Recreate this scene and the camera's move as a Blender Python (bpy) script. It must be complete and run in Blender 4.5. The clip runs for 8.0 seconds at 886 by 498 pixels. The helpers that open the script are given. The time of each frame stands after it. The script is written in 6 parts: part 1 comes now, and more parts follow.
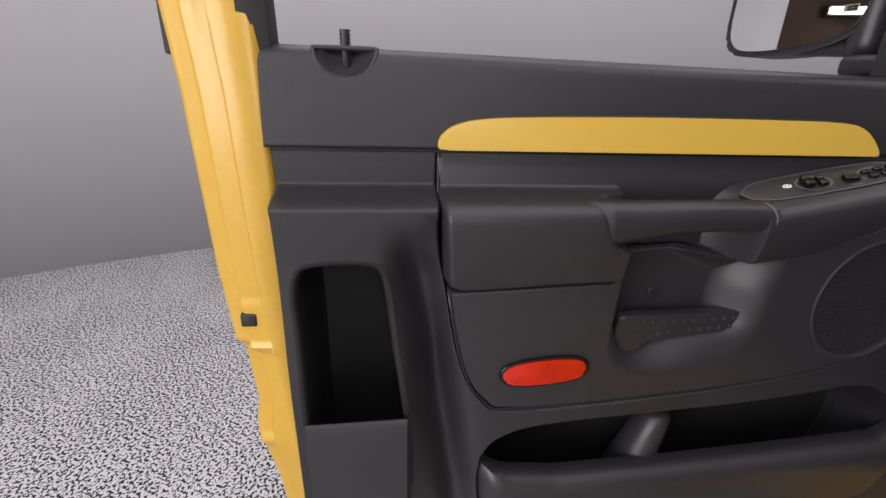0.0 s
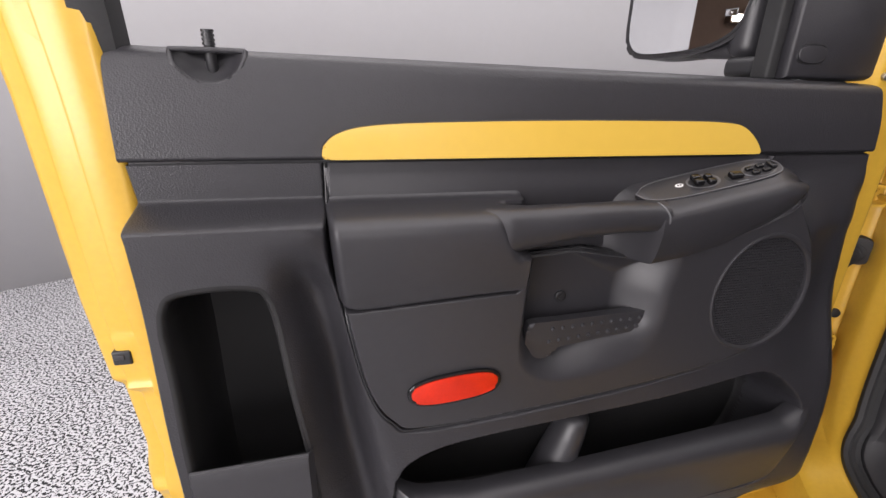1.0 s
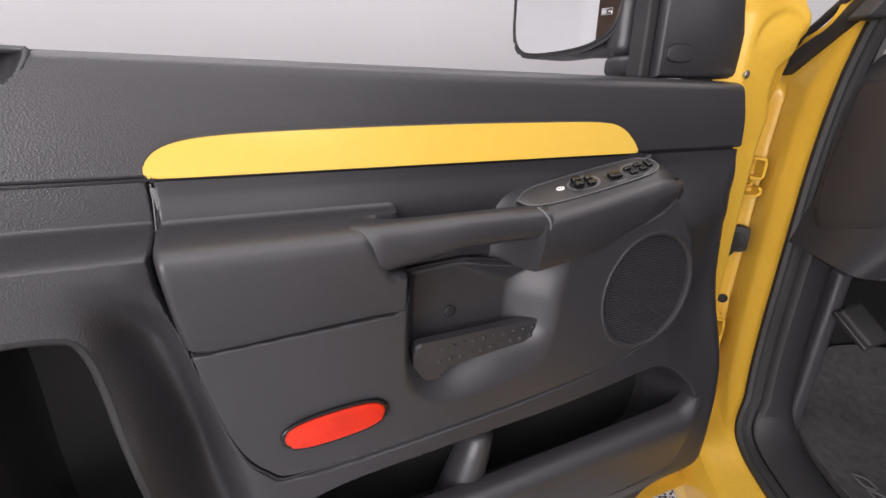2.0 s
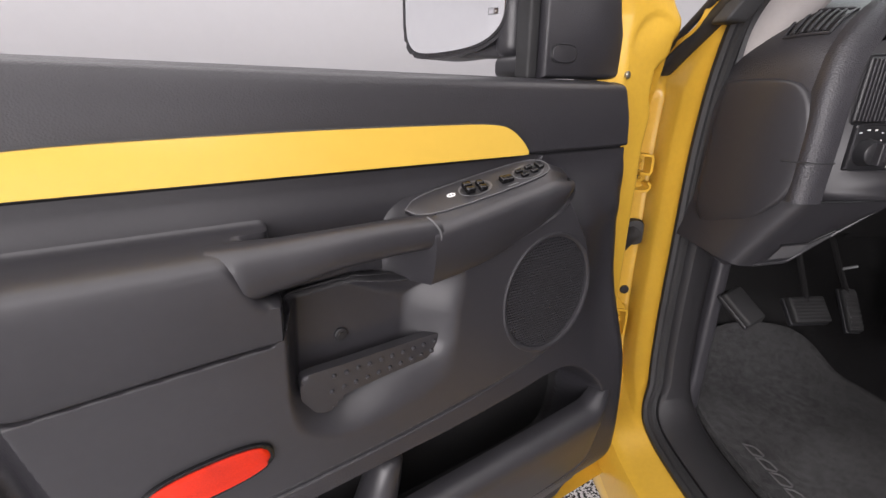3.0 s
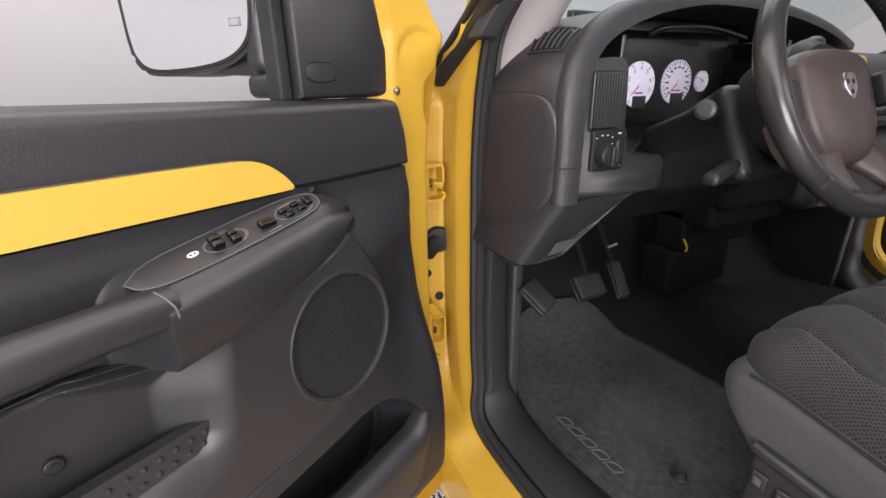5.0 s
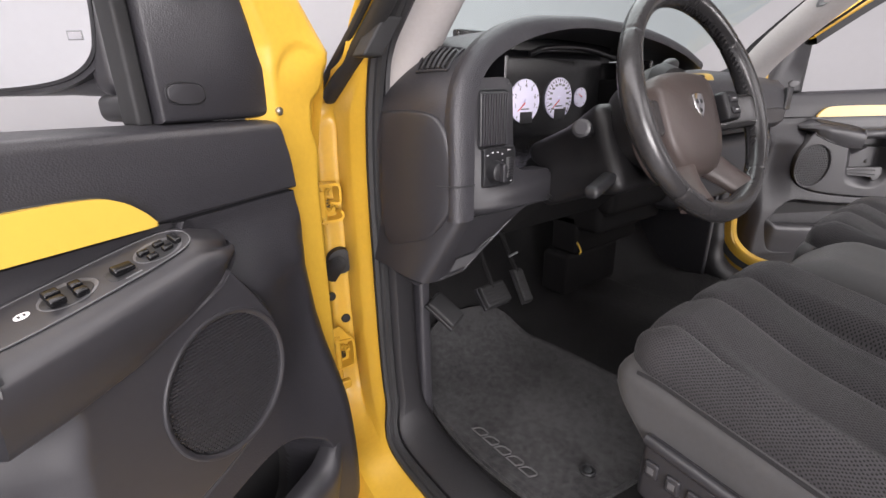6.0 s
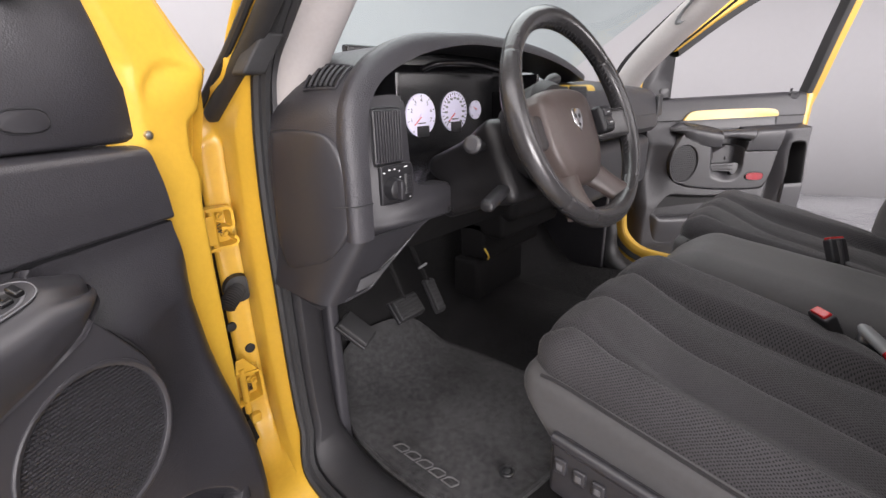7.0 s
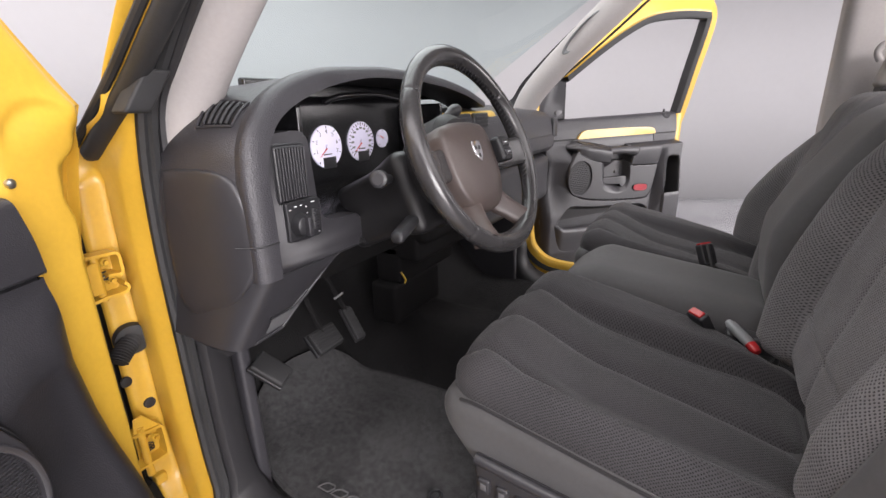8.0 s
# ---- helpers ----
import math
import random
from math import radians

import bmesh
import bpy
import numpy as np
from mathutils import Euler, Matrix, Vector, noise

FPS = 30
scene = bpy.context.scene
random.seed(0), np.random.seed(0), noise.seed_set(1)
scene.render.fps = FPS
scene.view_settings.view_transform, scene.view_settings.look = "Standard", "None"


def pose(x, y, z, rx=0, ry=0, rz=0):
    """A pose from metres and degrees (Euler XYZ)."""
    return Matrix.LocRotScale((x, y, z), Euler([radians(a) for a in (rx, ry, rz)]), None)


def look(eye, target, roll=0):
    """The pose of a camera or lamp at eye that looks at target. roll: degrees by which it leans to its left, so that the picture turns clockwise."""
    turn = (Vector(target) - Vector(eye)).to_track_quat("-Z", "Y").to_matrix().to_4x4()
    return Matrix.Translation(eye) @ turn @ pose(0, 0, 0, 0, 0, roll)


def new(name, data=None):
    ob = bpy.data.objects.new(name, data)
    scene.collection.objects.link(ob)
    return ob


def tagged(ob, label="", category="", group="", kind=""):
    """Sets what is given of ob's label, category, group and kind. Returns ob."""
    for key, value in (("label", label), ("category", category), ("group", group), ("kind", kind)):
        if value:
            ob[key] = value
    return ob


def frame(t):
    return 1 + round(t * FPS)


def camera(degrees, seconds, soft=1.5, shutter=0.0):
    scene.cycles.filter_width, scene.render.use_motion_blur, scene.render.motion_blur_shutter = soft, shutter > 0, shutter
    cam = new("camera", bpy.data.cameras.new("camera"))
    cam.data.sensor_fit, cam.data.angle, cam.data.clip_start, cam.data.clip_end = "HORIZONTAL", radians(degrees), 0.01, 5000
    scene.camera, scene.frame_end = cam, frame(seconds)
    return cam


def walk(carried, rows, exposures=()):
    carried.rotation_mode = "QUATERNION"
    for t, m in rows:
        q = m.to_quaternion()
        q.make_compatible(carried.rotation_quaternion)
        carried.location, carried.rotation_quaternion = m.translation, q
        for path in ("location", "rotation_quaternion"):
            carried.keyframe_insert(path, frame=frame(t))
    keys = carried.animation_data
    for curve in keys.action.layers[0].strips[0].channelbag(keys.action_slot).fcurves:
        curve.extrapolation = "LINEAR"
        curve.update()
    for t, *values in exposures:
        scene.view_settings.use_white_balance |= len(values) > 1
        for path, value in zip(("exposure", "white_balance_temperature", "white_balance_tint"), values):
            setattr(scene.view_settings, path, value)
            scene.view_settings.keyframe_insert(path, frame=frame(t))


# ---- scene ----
cam = camera(89.3, 8.0)
PATH = [
    (0, (-0.7, -1.136, 1.303), (-1.379, 0.604, 0.588), 1.8),
    (0.5, (-0.677, -1.104, 1.305), (-1.25, 0.676, 0.596), 1.6),
    (1, (-0.65, -1.079, 1.304), (-1.112, 0.739, 0.611), 1.3),
    (1.5, (-0.618, -1.045, 1.308), (-0.956, 0.8, 0.615), 1.0),
    (2, (-0.585, -1.008, 1.307), (-0.766, 0.861, 0.62), 0.7),
    (2.2, (-0.576, -0.994, 1.311), (-0.686, 0.875, 0.608), 0.9),
    (3.3, (-0.523, -0.949, 1.307), (-0.288, 0.919, 0.633), 0.2),
    (3.5, (-0.513, -0.94, 1.312), (-0.209, 0.917, 0.633), 0.2),
    (4, (-0.485, -0.93, 1.321), (-0.005, 0.89, 0.644), -0.1),
    (4.5, (-0.462, -0.921, 1.329), (0.199, 0.841, 0.653), -0.4),
    (4.7, (-0.453, -0.913, 1.333), (0.264, 0.824, 0.646), -0.8),
    (5.8, (-0.413, -0.899, 1.353), (0.669, 0.645, 0.685), -0.9),
    (6, (-0.405, -0.898, 1.356), (0.731, 0.606, 0.688), -1.0),
    (6.5, (-0.386, -0.903, 1.366), (0.885, 0.491, 0.701), -1.3),
    (7, (-0.374, -0.909, 1.375), (1.027, 0.359, 0.719), -1.5),
    (7.5, (-0.367, -0.916, 1.391), (1.15, 0.22, 0.751), -1.7),
    (8, (-0.367, -0.923, 1.405), (1.26, 0.071, 0.802), -1.8),
]
EXPOSURE = [(0.0, -0.84), (0.5, -0.64), (1.0, -0.30), (2.0, -0.04), (4.0, -0.04), (6.0, 0.34), (8.0, 0.50)]
walk(cam, [(t, look(eye, target, roll)) for t, eye, target, roll in PATH], EXPOSURE)

# ---- world and light ----
world = bpy.data.worlds.new("world")
scene.world = world
world.use_nodes = True
world.node_tree.nodes["Background"].inputs[0].default_value = (0.9, 0.92, 1.0, 1)
world.node_tree.nodes["Background"].inputs[1].default_value = 0.25


def area(name, m, sx, sy, watts, col=(1, 1, 1)):
    lamp = bpy.data.lights.new(name, "AREA")
    lamp.shape, lamp.size, lamp.size_y, lamp.energy, lamp.color = "RECTANGLE", sx, sy, watts, col
    ob = new(name, lamp)
    ob.matrix_world = m
    return ob


BOOTH = (1.2, -3.0, 6.4)      # centre and radius of the round photo booth
area("ceiling_softbox", pose(0.0, -1.7, 3.55), 6.6, 7.8, 480, (1.0, 0.943, 0.958))
# unseen fill lamp added at the side to brighten pillar and cab
area("side_fill", look((-2.6, -5.6, 1.7), (0.1, -0.4, 1.0)), 3.4, 2.4, 390, (1.0, 0.943, 0.958))
# another added fill, out of view, for the passenger door
area("rear_fill", look((4.6, -7.2, 1.75), (2.0, -0.6, 1.1)), 3.4, 2.6, 270, (1.0, 0.943, 0.958))


# ---- materials ----
def material(name, base, rough=0.5, metal=0.0, spec=0.5, grain=(), blotch=(2.0, 0.12), coat=0.0, dust=0.0, sheen=0.0, spread=0.18):
    """Principled surface with two scales of colour change, uneven gloss and a bump. grain: rows of (scale, strength, distance, kind)."""
    m = bpy.data.materials.new(name)
    m.use_nodes = True
    nt = m.node_tree
    b = nt.nodes["Principled BSDF"]
    co = nt.nodes.new("ShaderNodeTexCoord")
    b.inputs["Metallic"].default_value = metal
    b.inputs["Specular IOR Level"].default_value = spec
    b.inputs["Coat Weight"].default_value = coat
    b.inputs["Coat Roughness"].default_value = 0.06
    if sheen:
        b.inputs["Sheen Weight"].default_value = sheen
        b.inputs["Sheen Roughness"].default_value = 0.5
    n1 = nt.nodes.new("ShaderNodeTexNoise")
    n1.inputs["Scale"].default_value, n1.inputs["Detail"].default_value = blotch[0], 5
    n2 = nt.nodes.new("ShaderNodeTexNoise")
    n2.inputs["Scale"].default_value, n2.inputs["Detail"].default_value = blotch[0] * 22, 3
    mix = nt.nodes.new("ShaderNodeMath")
    mix.operation = "MULTIPLY_ADD"
    mix.inputs[1].default_value = 0.6
    half = nt.nodes.new("ShaderNodeMath")
    half.operation = "MULTIPLY"
    half.inputs[1].default_value = 0.4
    ramp = nt.nodes.new("ShaderNodeValToRGB")
    lo, hi = 1 - blotch[1], 1 + blotch[1]
    ramp.color_ramp.elements[0].position, ramp.color_ramp.elements[1].position = 0.5 - spread, 0.5 + spread
    ramp.color_ramp.elements[0].color = (*[min(1, c * lo) for c in base], 1)
    ramp.color_ramp.elements[1].color = (*[min(1, c * hi + dust) for c in base], 1)
    for n in (n1, n2):
        nt.links.new(co.outputs["Object"], n.inputs["Vector"])
    nt.links.new(n2.outputs["Fac"], half.inputs[0])
    nt.links.new(n1.outputs["Fac"], mix.inputs[0])
    nt.links.new(half.outputs[0], mix.inputs[2])
    nt.links.new(mix.outputs[0], ramp.inputs["Fac"])
    nt.links.new(ramp.outputs["Color"], b.inputs["Base Color"])
    rr = nt.nodes.new("ShaderNodeMapRange")
    rr.inputs["To Min"].default_value, rr.inputs["To Max"].default_value = max(0.02, rough * 0.88), min(1, rough * 1.12)
    nt.links.new(mix.outputs[0], rr.inputs["Value"])
    nt.links.new(rr.outputs["Result"], b.inputs["Roughness"])
    last = None
    for scale, strength, dist, kind in grain:
        if kind == "voronoi":
            g = nt.nodes.new("ShaderNodeTexVoronoi")
            g.inputs["Scale"].default_value = scale
            out = g.outputs["Distance"]
        elif kind == "wrinkle":
            stretch = nt.nodes.new("ShaderNodeMapping")
            stretch.inputs["Scale"].default_value = (1.0, 1.0, 2.6)
            nt.links.new(co.outputs["Object"], stretch.inputs["Vector"])
            g = nt.nodes.new("ShaderNodeTexNoise")
            g.inputs["Scale"].default_value, g.inputs["Detail"].default_value, g.inputs["Distortion"].default_value = scale, 3, 1.6
            patch = nt.nodes.new("ShaderNodeTexNoise")
            patch.inputs["Scale"].default_value = 5.0
            nt.links.new(co.outputs["Object"], patch.inputs["Vector"])
            gate = nt.nodes.new("ShaderNodeMapRange")
            gate.inputs["From Min"].default_value, gate.inputs["From Max"].default_value = 0.50, 0.66
            nt.links.new(patch.outputs["Fac"], gate.inputs["Value"])
            times = nt.nodes.new("ShaderNodeMath")
            times.operation = "MULTIPLY"
            nt.links.new(g.outputs["Fac"], times.inputs[0])
            nt.links.new(gate.outputs["Result"], times.inputs[1])
            out = times.outputs[0]
        else:
            g = nt.nodes.new("ShaderNodeTexNoise")
            g.inputs["Scale"].default_value, g.inputs["Detail"].default_value = scale, 4
            out = g.outputs["Fac"]
        nt.links.new(stretch.outputs["Vector"] if kind == "wrinkle" else co.outputs["Object"], g.inputs["Vector"])
        bump = nt.nodes.new("ShaderNodeBump")
        bump.inputs["Strength"].default_value, bump.inputs["Distance"].default_value = strength, dist
        nt.links.new(out, bump.inputs["Height"])
        if last:
            nt.links.new(last.outputs["Normal"], bump.inputs["Normal"])
        last = bump
    if last:
        nt.links.new(last.outputs["Normal"], b.inputs["Normal"])
    return m


LEATHER = ((480, 0.28, 0.0010, "voronoi"), (60, 0.06, 0.002, "noise"), (110, 0.5, 0.0016, "wrinkle"))
FINE = ((700, 0.10, 0.0006, "noise"), (30, 0.03, 0.003, "noise"))
PLASTIC = material("moulded_plastic", (0.0218, 0.0211, 0.0245), 0.42, spec=0.45, grain=LEATHER, blotch=(4, 0.10))
SMOOTH = material("smooth_plastic", (0.0258, 0.0251, 0.0284), 0.40, spec=0.5, grain=FINE, blotch=(4, 0.10))
DASH = material("dash_plastic", (0.0335, 0.0326, 0.0372), 0.42, spec=0.5, grain=((430, 0.5, 0.0011, "voronoi"), (60, 0.08, 0.002, "noise")), blotch=(4, 0.12))
# door trim plastic darkened to paint the shade inside the pockets
POCKET_SHADE = material("shaded_liner", (0.013, 0.0128, 0.0135), 0.6, spec=0.3, grain=FINE)
BLACK = material("black_plastic", (0.016, 0.016, 0.018), 0.42, spec=0.5, grain=FINE)
RUBBER = material("black_rubber", (0.02, 0.02, 0.021), 0.62, spec=0.4, grain=FINE, blotch=(12, 0.25))
PAINT = material("yellow_paint", (0.70, 0.445, 0.055), 0.38, spec=0.5, coat=0.7, grain=((14, 0.05, 0.006, "noise"),), blotch=(3, 0.04))
JAMB = material("yellow_jamb_paint", (0.555, 0.334, 0.036), 0.42, spec=0.4, coat=0.45, grain=((220, 0.05, 0.001, "noise"), (10, 0.08, 0.01, "noise")), blotch=(5, 0.07))
JAMB.node_tree.nodes["Principled BSDF"].inputs["Coat Roughness"].default_value = 0.22
TRIM = material("yellow_trim_paint", (0.64, 0.415, 0.066), 0.3, spec=0.5, coat=0.5, blotch=(3, 0.03))
TRIM.node_tree.nodes["Principled BSDF"].inputs["Coat Roughness"].default_value = 0.25
RED = material("red_reflector_plastic", (0.52, 0.018, 0.003), 0.10, spec=0.4, coat=0.25, grain=((700, 0.12, 0.001, "voronoi"),), blotch=(30, 0.2))
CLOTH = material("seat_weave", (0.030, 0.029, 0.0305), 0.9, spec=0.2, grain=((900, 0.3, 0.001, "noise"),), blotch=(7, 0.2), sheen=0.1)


def weave(m, pitch):
    """A knitted relief of small dots, laid out in the cloth's own plane."""
    nt = m.node_tree
    b = nt.nodes["Principled BSDF"]
    lay = nt.nodes.new("ShaderNodeAttribute")
    lay.attribute_name = "cloth"
    flat = nt.nodes.new("ShaderNodeMapping")
    flat.inputs["Rotation"].default_value = (0, 0, radians(45))
    nt.links.new(lay.outputs["Vector"], flat.inputs["Vector"])
    dots = nt.nodes.new("ShaderNodeTexVoronoi")
    dots.voronoi_dimensions = "2D"
    dots.inputs["Scale"].default_value, dots.inputs["Randomness"].default_value = 1.0 / pitch, 0.2
    nt.links.new(flat.outputs[0], dots.inputs["Vector"])
    h = dots.outputs["Distance"]
    old = b.inputs["Base Color"].links[0].from_socket
    mix = nt.nodes.new("ShaderNodeMix")
    mix.data_type, mix.blend_type = "RGBA", "MULTIPLY"
    mix.inputs[0].default_value = 1.0
    ramp = nt.nodes.new("ShaderNodeValToRGB")
    ramp.color_ramp.elements[0].position, ramp.color_ramp.elements[1].position = 0.12, 0.38
    ramp.color_ramp.elements[0].color, ramp.color_ramp.elements[1].color = (0.20, 0.20, 0.20, 1), (1.40, 1.38, 1.40, 1)
    nt.links.new(h, ramp.inputs["Fac"])
    nt.links.new(old, mix.inputs[6])
    nt.links.new(ramp.outputs["Color"], mix.inputs[7])
    nt.links.new(mix.outputs[2], b.inputs["Base Color"])
    bump = nt.nodes.new("ShaderNodeBump")
    bump.inputs["Strength"].default_value, bump.inputs["Distance"].default_value = 0.45, 0.002
    nt.links.new(h, bump.inputs["Height"])
    nt.links.new(b.inputs["Normal"].links[0].from_socket, bump.inputs["Normal"])
    nt.links.new(bump.outputs["Normal"], b.inputs["Normal"])


weave(CLOTH, 0.0046)
# the cushion weave again, base lightened to put light on the backrests
LIT_CLOTH = material("lit_seat_weave", (0.084, 0.082, 0.0835), 0.9, spec=0.2, grain=((900, 0.3, 0.001, "noise"),), blotch=(7, 0.2), sheen=0.1)
weave(LIT_CLOTH, 0.0046)
VINYL = material("seat_side_cloth", (0.058, 0.057, 0.058), 0.75, spec=0.3, grain=((700, 0.3, 0.001, "noise"), (20, 0.15, 0.004, "noise")), blotch=(5, 0.12), sheen=0.1)
CARPET = material("cab_carpet", (0.0115, 0.011, 0.0115), 0.97, spec=0.1, grain=((500, 1.0, 0.006, "noise"),), blotch=(6, 0.35), sheen=0.05)
MAT = material("mat_pile", (0.023, 0.0225, 0.0238), 0.97, spec=0.1, grain=((700, 0.6, 0.003, "noise"),), blotch=(3.2, 0.25), dust=0.030, sheen=0.16, spread=0.12)
SILL = material("sill_plastic", (0.021, 0.0204, 0.0222), 0.5, spec=0.4, grain=LEATHER, blotch=(4, 0.12))
# near-black base that paints in the shade under the dash and in gaps
DEEP_SHADE = material("shade_black_plastic", (0.0055, 0.0052, 0.0056), 0.8, spec=0.2, grain=FINE)
HEADLINER = material("pillar_cloth", (0.35, 0.33, 0.322), 0.85, spec=0.2, grain=((700, 0.3, 0.001, "noise"),), blotch=(6, 0.06))
STEEL = material("zinc_steel", (0.55, 0.52, 0.45), 0.35, metal=1.0, blotch=(20, 0.2))
CHROME = material("chrome", (0.8, 0.8, 0.82), 0.12, metal=1.0)
HIDE = material("worn_leather", (0.030, 0.029, 0.030), 0.25, spec=0.6, grain=((420, 0.10, 0.0006, "voronoi"), (40, 0.04, 0.002, "noise")), blotch=(9, 0.2))
PAD = material("airbag_cover", (0.062, 0.048, 0.044), 0.38, spec=0.45, grain=((420, 0.2, 0.001, "voronoi"),), blotch=(8, 0.12))
WHITE = material("white_print", (0.8, 0.8, 0.8), 0.5, blotch=(10, 0.04))
BUTTON = material("red_button_plastic", (0.34, 0.014, 0.016), 0.25, spec=0.5, grain=FINE, blotch=(40, 0.15))
REDINK = material("red_needle", (0.7, 0.03, 0.03), 0.5)
GREYP = material("grey_plastic", (0.16, 0.165, 0.17), 0.4, spec=0.5, grain=FINE)
WALLP = material("booth_white_paint", (0.40, 0.397, 0.408), 0.75, spec=0.2, grain=((90, 0.06, 0.002, "noise"),), blotch=(0.7, 0.02))
CAVE = material("gloss_black_plastic", (0.006, 0.006, 0.0068), 0.22, spec=0.5, grain=FINE)
# plastic darkened to hold the shadow round the column and under the hood
DASH_SHADE = material("shaded_plastic", (0.012, 0.0116, 0.0125), 0.40, spec=0.45, grain=FINE)
# shaded copy of the red reflector plastic, for the passenger door
SHADED_RED = material("shaded_reflector_plastic", (0.30, 0.012, 0.022), 0.15, spec=0.5, coat=0.3, blotch=(30, 0.2))
BROWN = material("brown_ceiling_board", (0.16, 0.10, 0.07), 0.7, blotch=(3, 0.2))


def speckle(name):
    m = bpy.data.materials.new(name)
    m.use_nodes = True
    nt = m.node_tree
    b = nt.nodes["Principled BSDF"]
    co = nt.nodes.new("ShaderNodeTexCoord")
    n = nt.nodes.new("ShaderNodeTexNoise")
    n.inputs["Scale"].default_value, n.inputs["Detail"].default_value, n.inputs["Roughness"].default_value = 95, 1.5, 0.6
    n2 = nt.nodes.new("ShaderNodeTexNoise")
    n2.inputs["Scale"].default_value = 1.3
    add = nt.nodes.new("ShaderNodeMath")
    add.operation = "MULTIPLY_ADD"
    add.inputs[1].default_value = 0.12
    r = nt.nodes.new("ShaderNodeValToRGB")
    r.color_ramp.elements[0].position, r.color_ramp.elements[1].position = 0.515, 0.56
    r.color_ramp.elements[0].color, r.color_ramp.elements[1].color = (0.016, 0.016, 0.018, 1), (0.56, 0.56, 0.58, 1)
    bump = nt.nodes.new("ShaderNodeBump")
    bump.inputs["Strength"].default_value, bump.inputs["Distance"].default_value = 0.4, 0.008
    for k in (n, n2):
        nt.links.new(co.outputs["Object"], k.inputs["Vector"])
    nt.links.new(n2.outputs["Fac"], add.inputs[0])
    nt.links.new(n.outputs["Fac"], add.inputs[2])
    nt.links.new(add.outputs[0], r.inputs["Fac"])
    nt.links.new(r.outputs["Color"], b.inputs["Base Color"])
    nt.links.new(n.outputs["Fac"], bump.inputs["Height"])
    nt.links.new(bump.outputs["Normal"], b.inputs["Normal"])
    b.inputs["Roughness"].default_value = 0.95
    return m


SPECKLE = speckle("speckled_carpet")


def glazing(name, tint, gloss=0.06):
    m = bpy.data.materials.new(name)
    m.use_nodes = True
    nt = m.node_tree
    nt.nodes.remove(nt.nodes["Principled BSDF"])
    tr, gl, mx = nt.nodes.new("ShaderNodeBsdfTransparent"), nt.nodes.new("ShaderNodeBsdfGlossy"), nt.nodes.new("ShaderNodeMixShader")
    tr.inputs[0].default_value, gl.inputs["Roughness"].default_value, mx.inputs[0].default_value = (*tint, 1), 0.02, gloss
    nt.links.new(tr.outputs[0], mx.inputs[1])
    nt.links.new(gl.outputs[0], mx.inputs[2])
    nt.links.new(mx.outputs[0], nt.nodes["Material Output"].inputs["Surface"])
    return m


GLASS = glazing("windscreen_glass", (0.82, 0.925, 0.915))


def glow(name, col, power):
    m = bpy.data.materials.new(name)
    m.use_nodes = True
    b = m.node_tree.nodes["Principled BSDF"]
    b.inputs["Base Color"].default_value = (*col, 1)
    b.inputs["Emission Color"].default_value = (*col, 1)
    b.inputs["Emission Strength"].default_value = power
    return m


TUBE = glow("lamp_tube", (1.0, 0.97, 0.92), 9.0)
STITCH = material("dull_grey_thread", (0.10, 0.099, 0.102), 0.7, spec=0.3, grain=((900, 0.4, 0.001, "noise"),), blotch=(60, 0.3))
DIM = material("dim_grey_plastic", (0.10, 0.10, 0.105), 0.35, spec=0.5, grain=FINE)
# dial faces get a faint emission of their own
DIAL = glow("pale_dial_face", (0.72, 0.69, 0.84), 0.12)


# ---- builders ----
def thing(name, label, category, at=(0, 0, 0), group="", kind=""):
    ob = new(name)
    ob.empty_display_size = 0.05
    ob.location = at
    return tagged(ob, label, category, group, kind)


def root(ob):
    while ob.parent:
        ob = ob.parent
    return ob


def mesh_of(name, verts, faces, smooth=True, sharp=40):
    me = bpy.data.meshes.new(name)
    me.from_pydata([tuple(v) for v in verts], [], faces)
    bm = bmesh.new()
    bm.from_mesh(me)
    bmesh.ops.remove_doubles(bm, verts=bm.verts, dist=1e-5)
    bmesh.ops.recalc_face_normals(bm, faces=bm.faces)
    for f in bm.faces:
        f.smooth = smooth
    lim = radians(sharp)
    for e in bm.edges:
        if len(e.link_faces) == 2 and e.calc_face_angle(0) > lim:
            e.smooth = False
    bm.to_mesh(me)
    bm.free()
    return me


def part(name, data, mat, parent, label="", m=None, flip=False):
    """One mesh under a thing or a part. data: (verts, faces) or a mesh, in world metres, or in those of m."""
    me = data if isinstance(data, bpy.types.Mesh) else mesh_of(name, *data)
    if m is not None:
        me.transform(m)
        if m.determinant() < 0:
            me.flip_normals()
    if parent is not None:
        me.transform(Matrix.Translation(-Vector(root(parent).location)))
    me.materials.append(mat)
    ob = new(name, me)
    if parent is not None:
        ob.parent = parent
    if label:
        ob["label"] = label
    return ob


def lone(name, data, mat, label, category, kind="", group="", m=None):
    return tagged(part(name, data, mat, None, m=m), label, category, group, kind)


def grid(f, nu, nv, closed=False):
    """Quads over f(a, b) with a, b from 0 to 1."""
    verts = [f(i / (nu - 1) if not closed else i / nu, j / (nv - 1)) for i in range(nu) for j in range(nv)]
    n = nu if closed else nu - 1
    faces = [(i * nv + j, (i + 1) % nu * nv + j, (i + 1) % nu * nv + j + 1, i * nv + j + 1) for i in range(n) for j in range(nv - 1)]
    return verts, faces


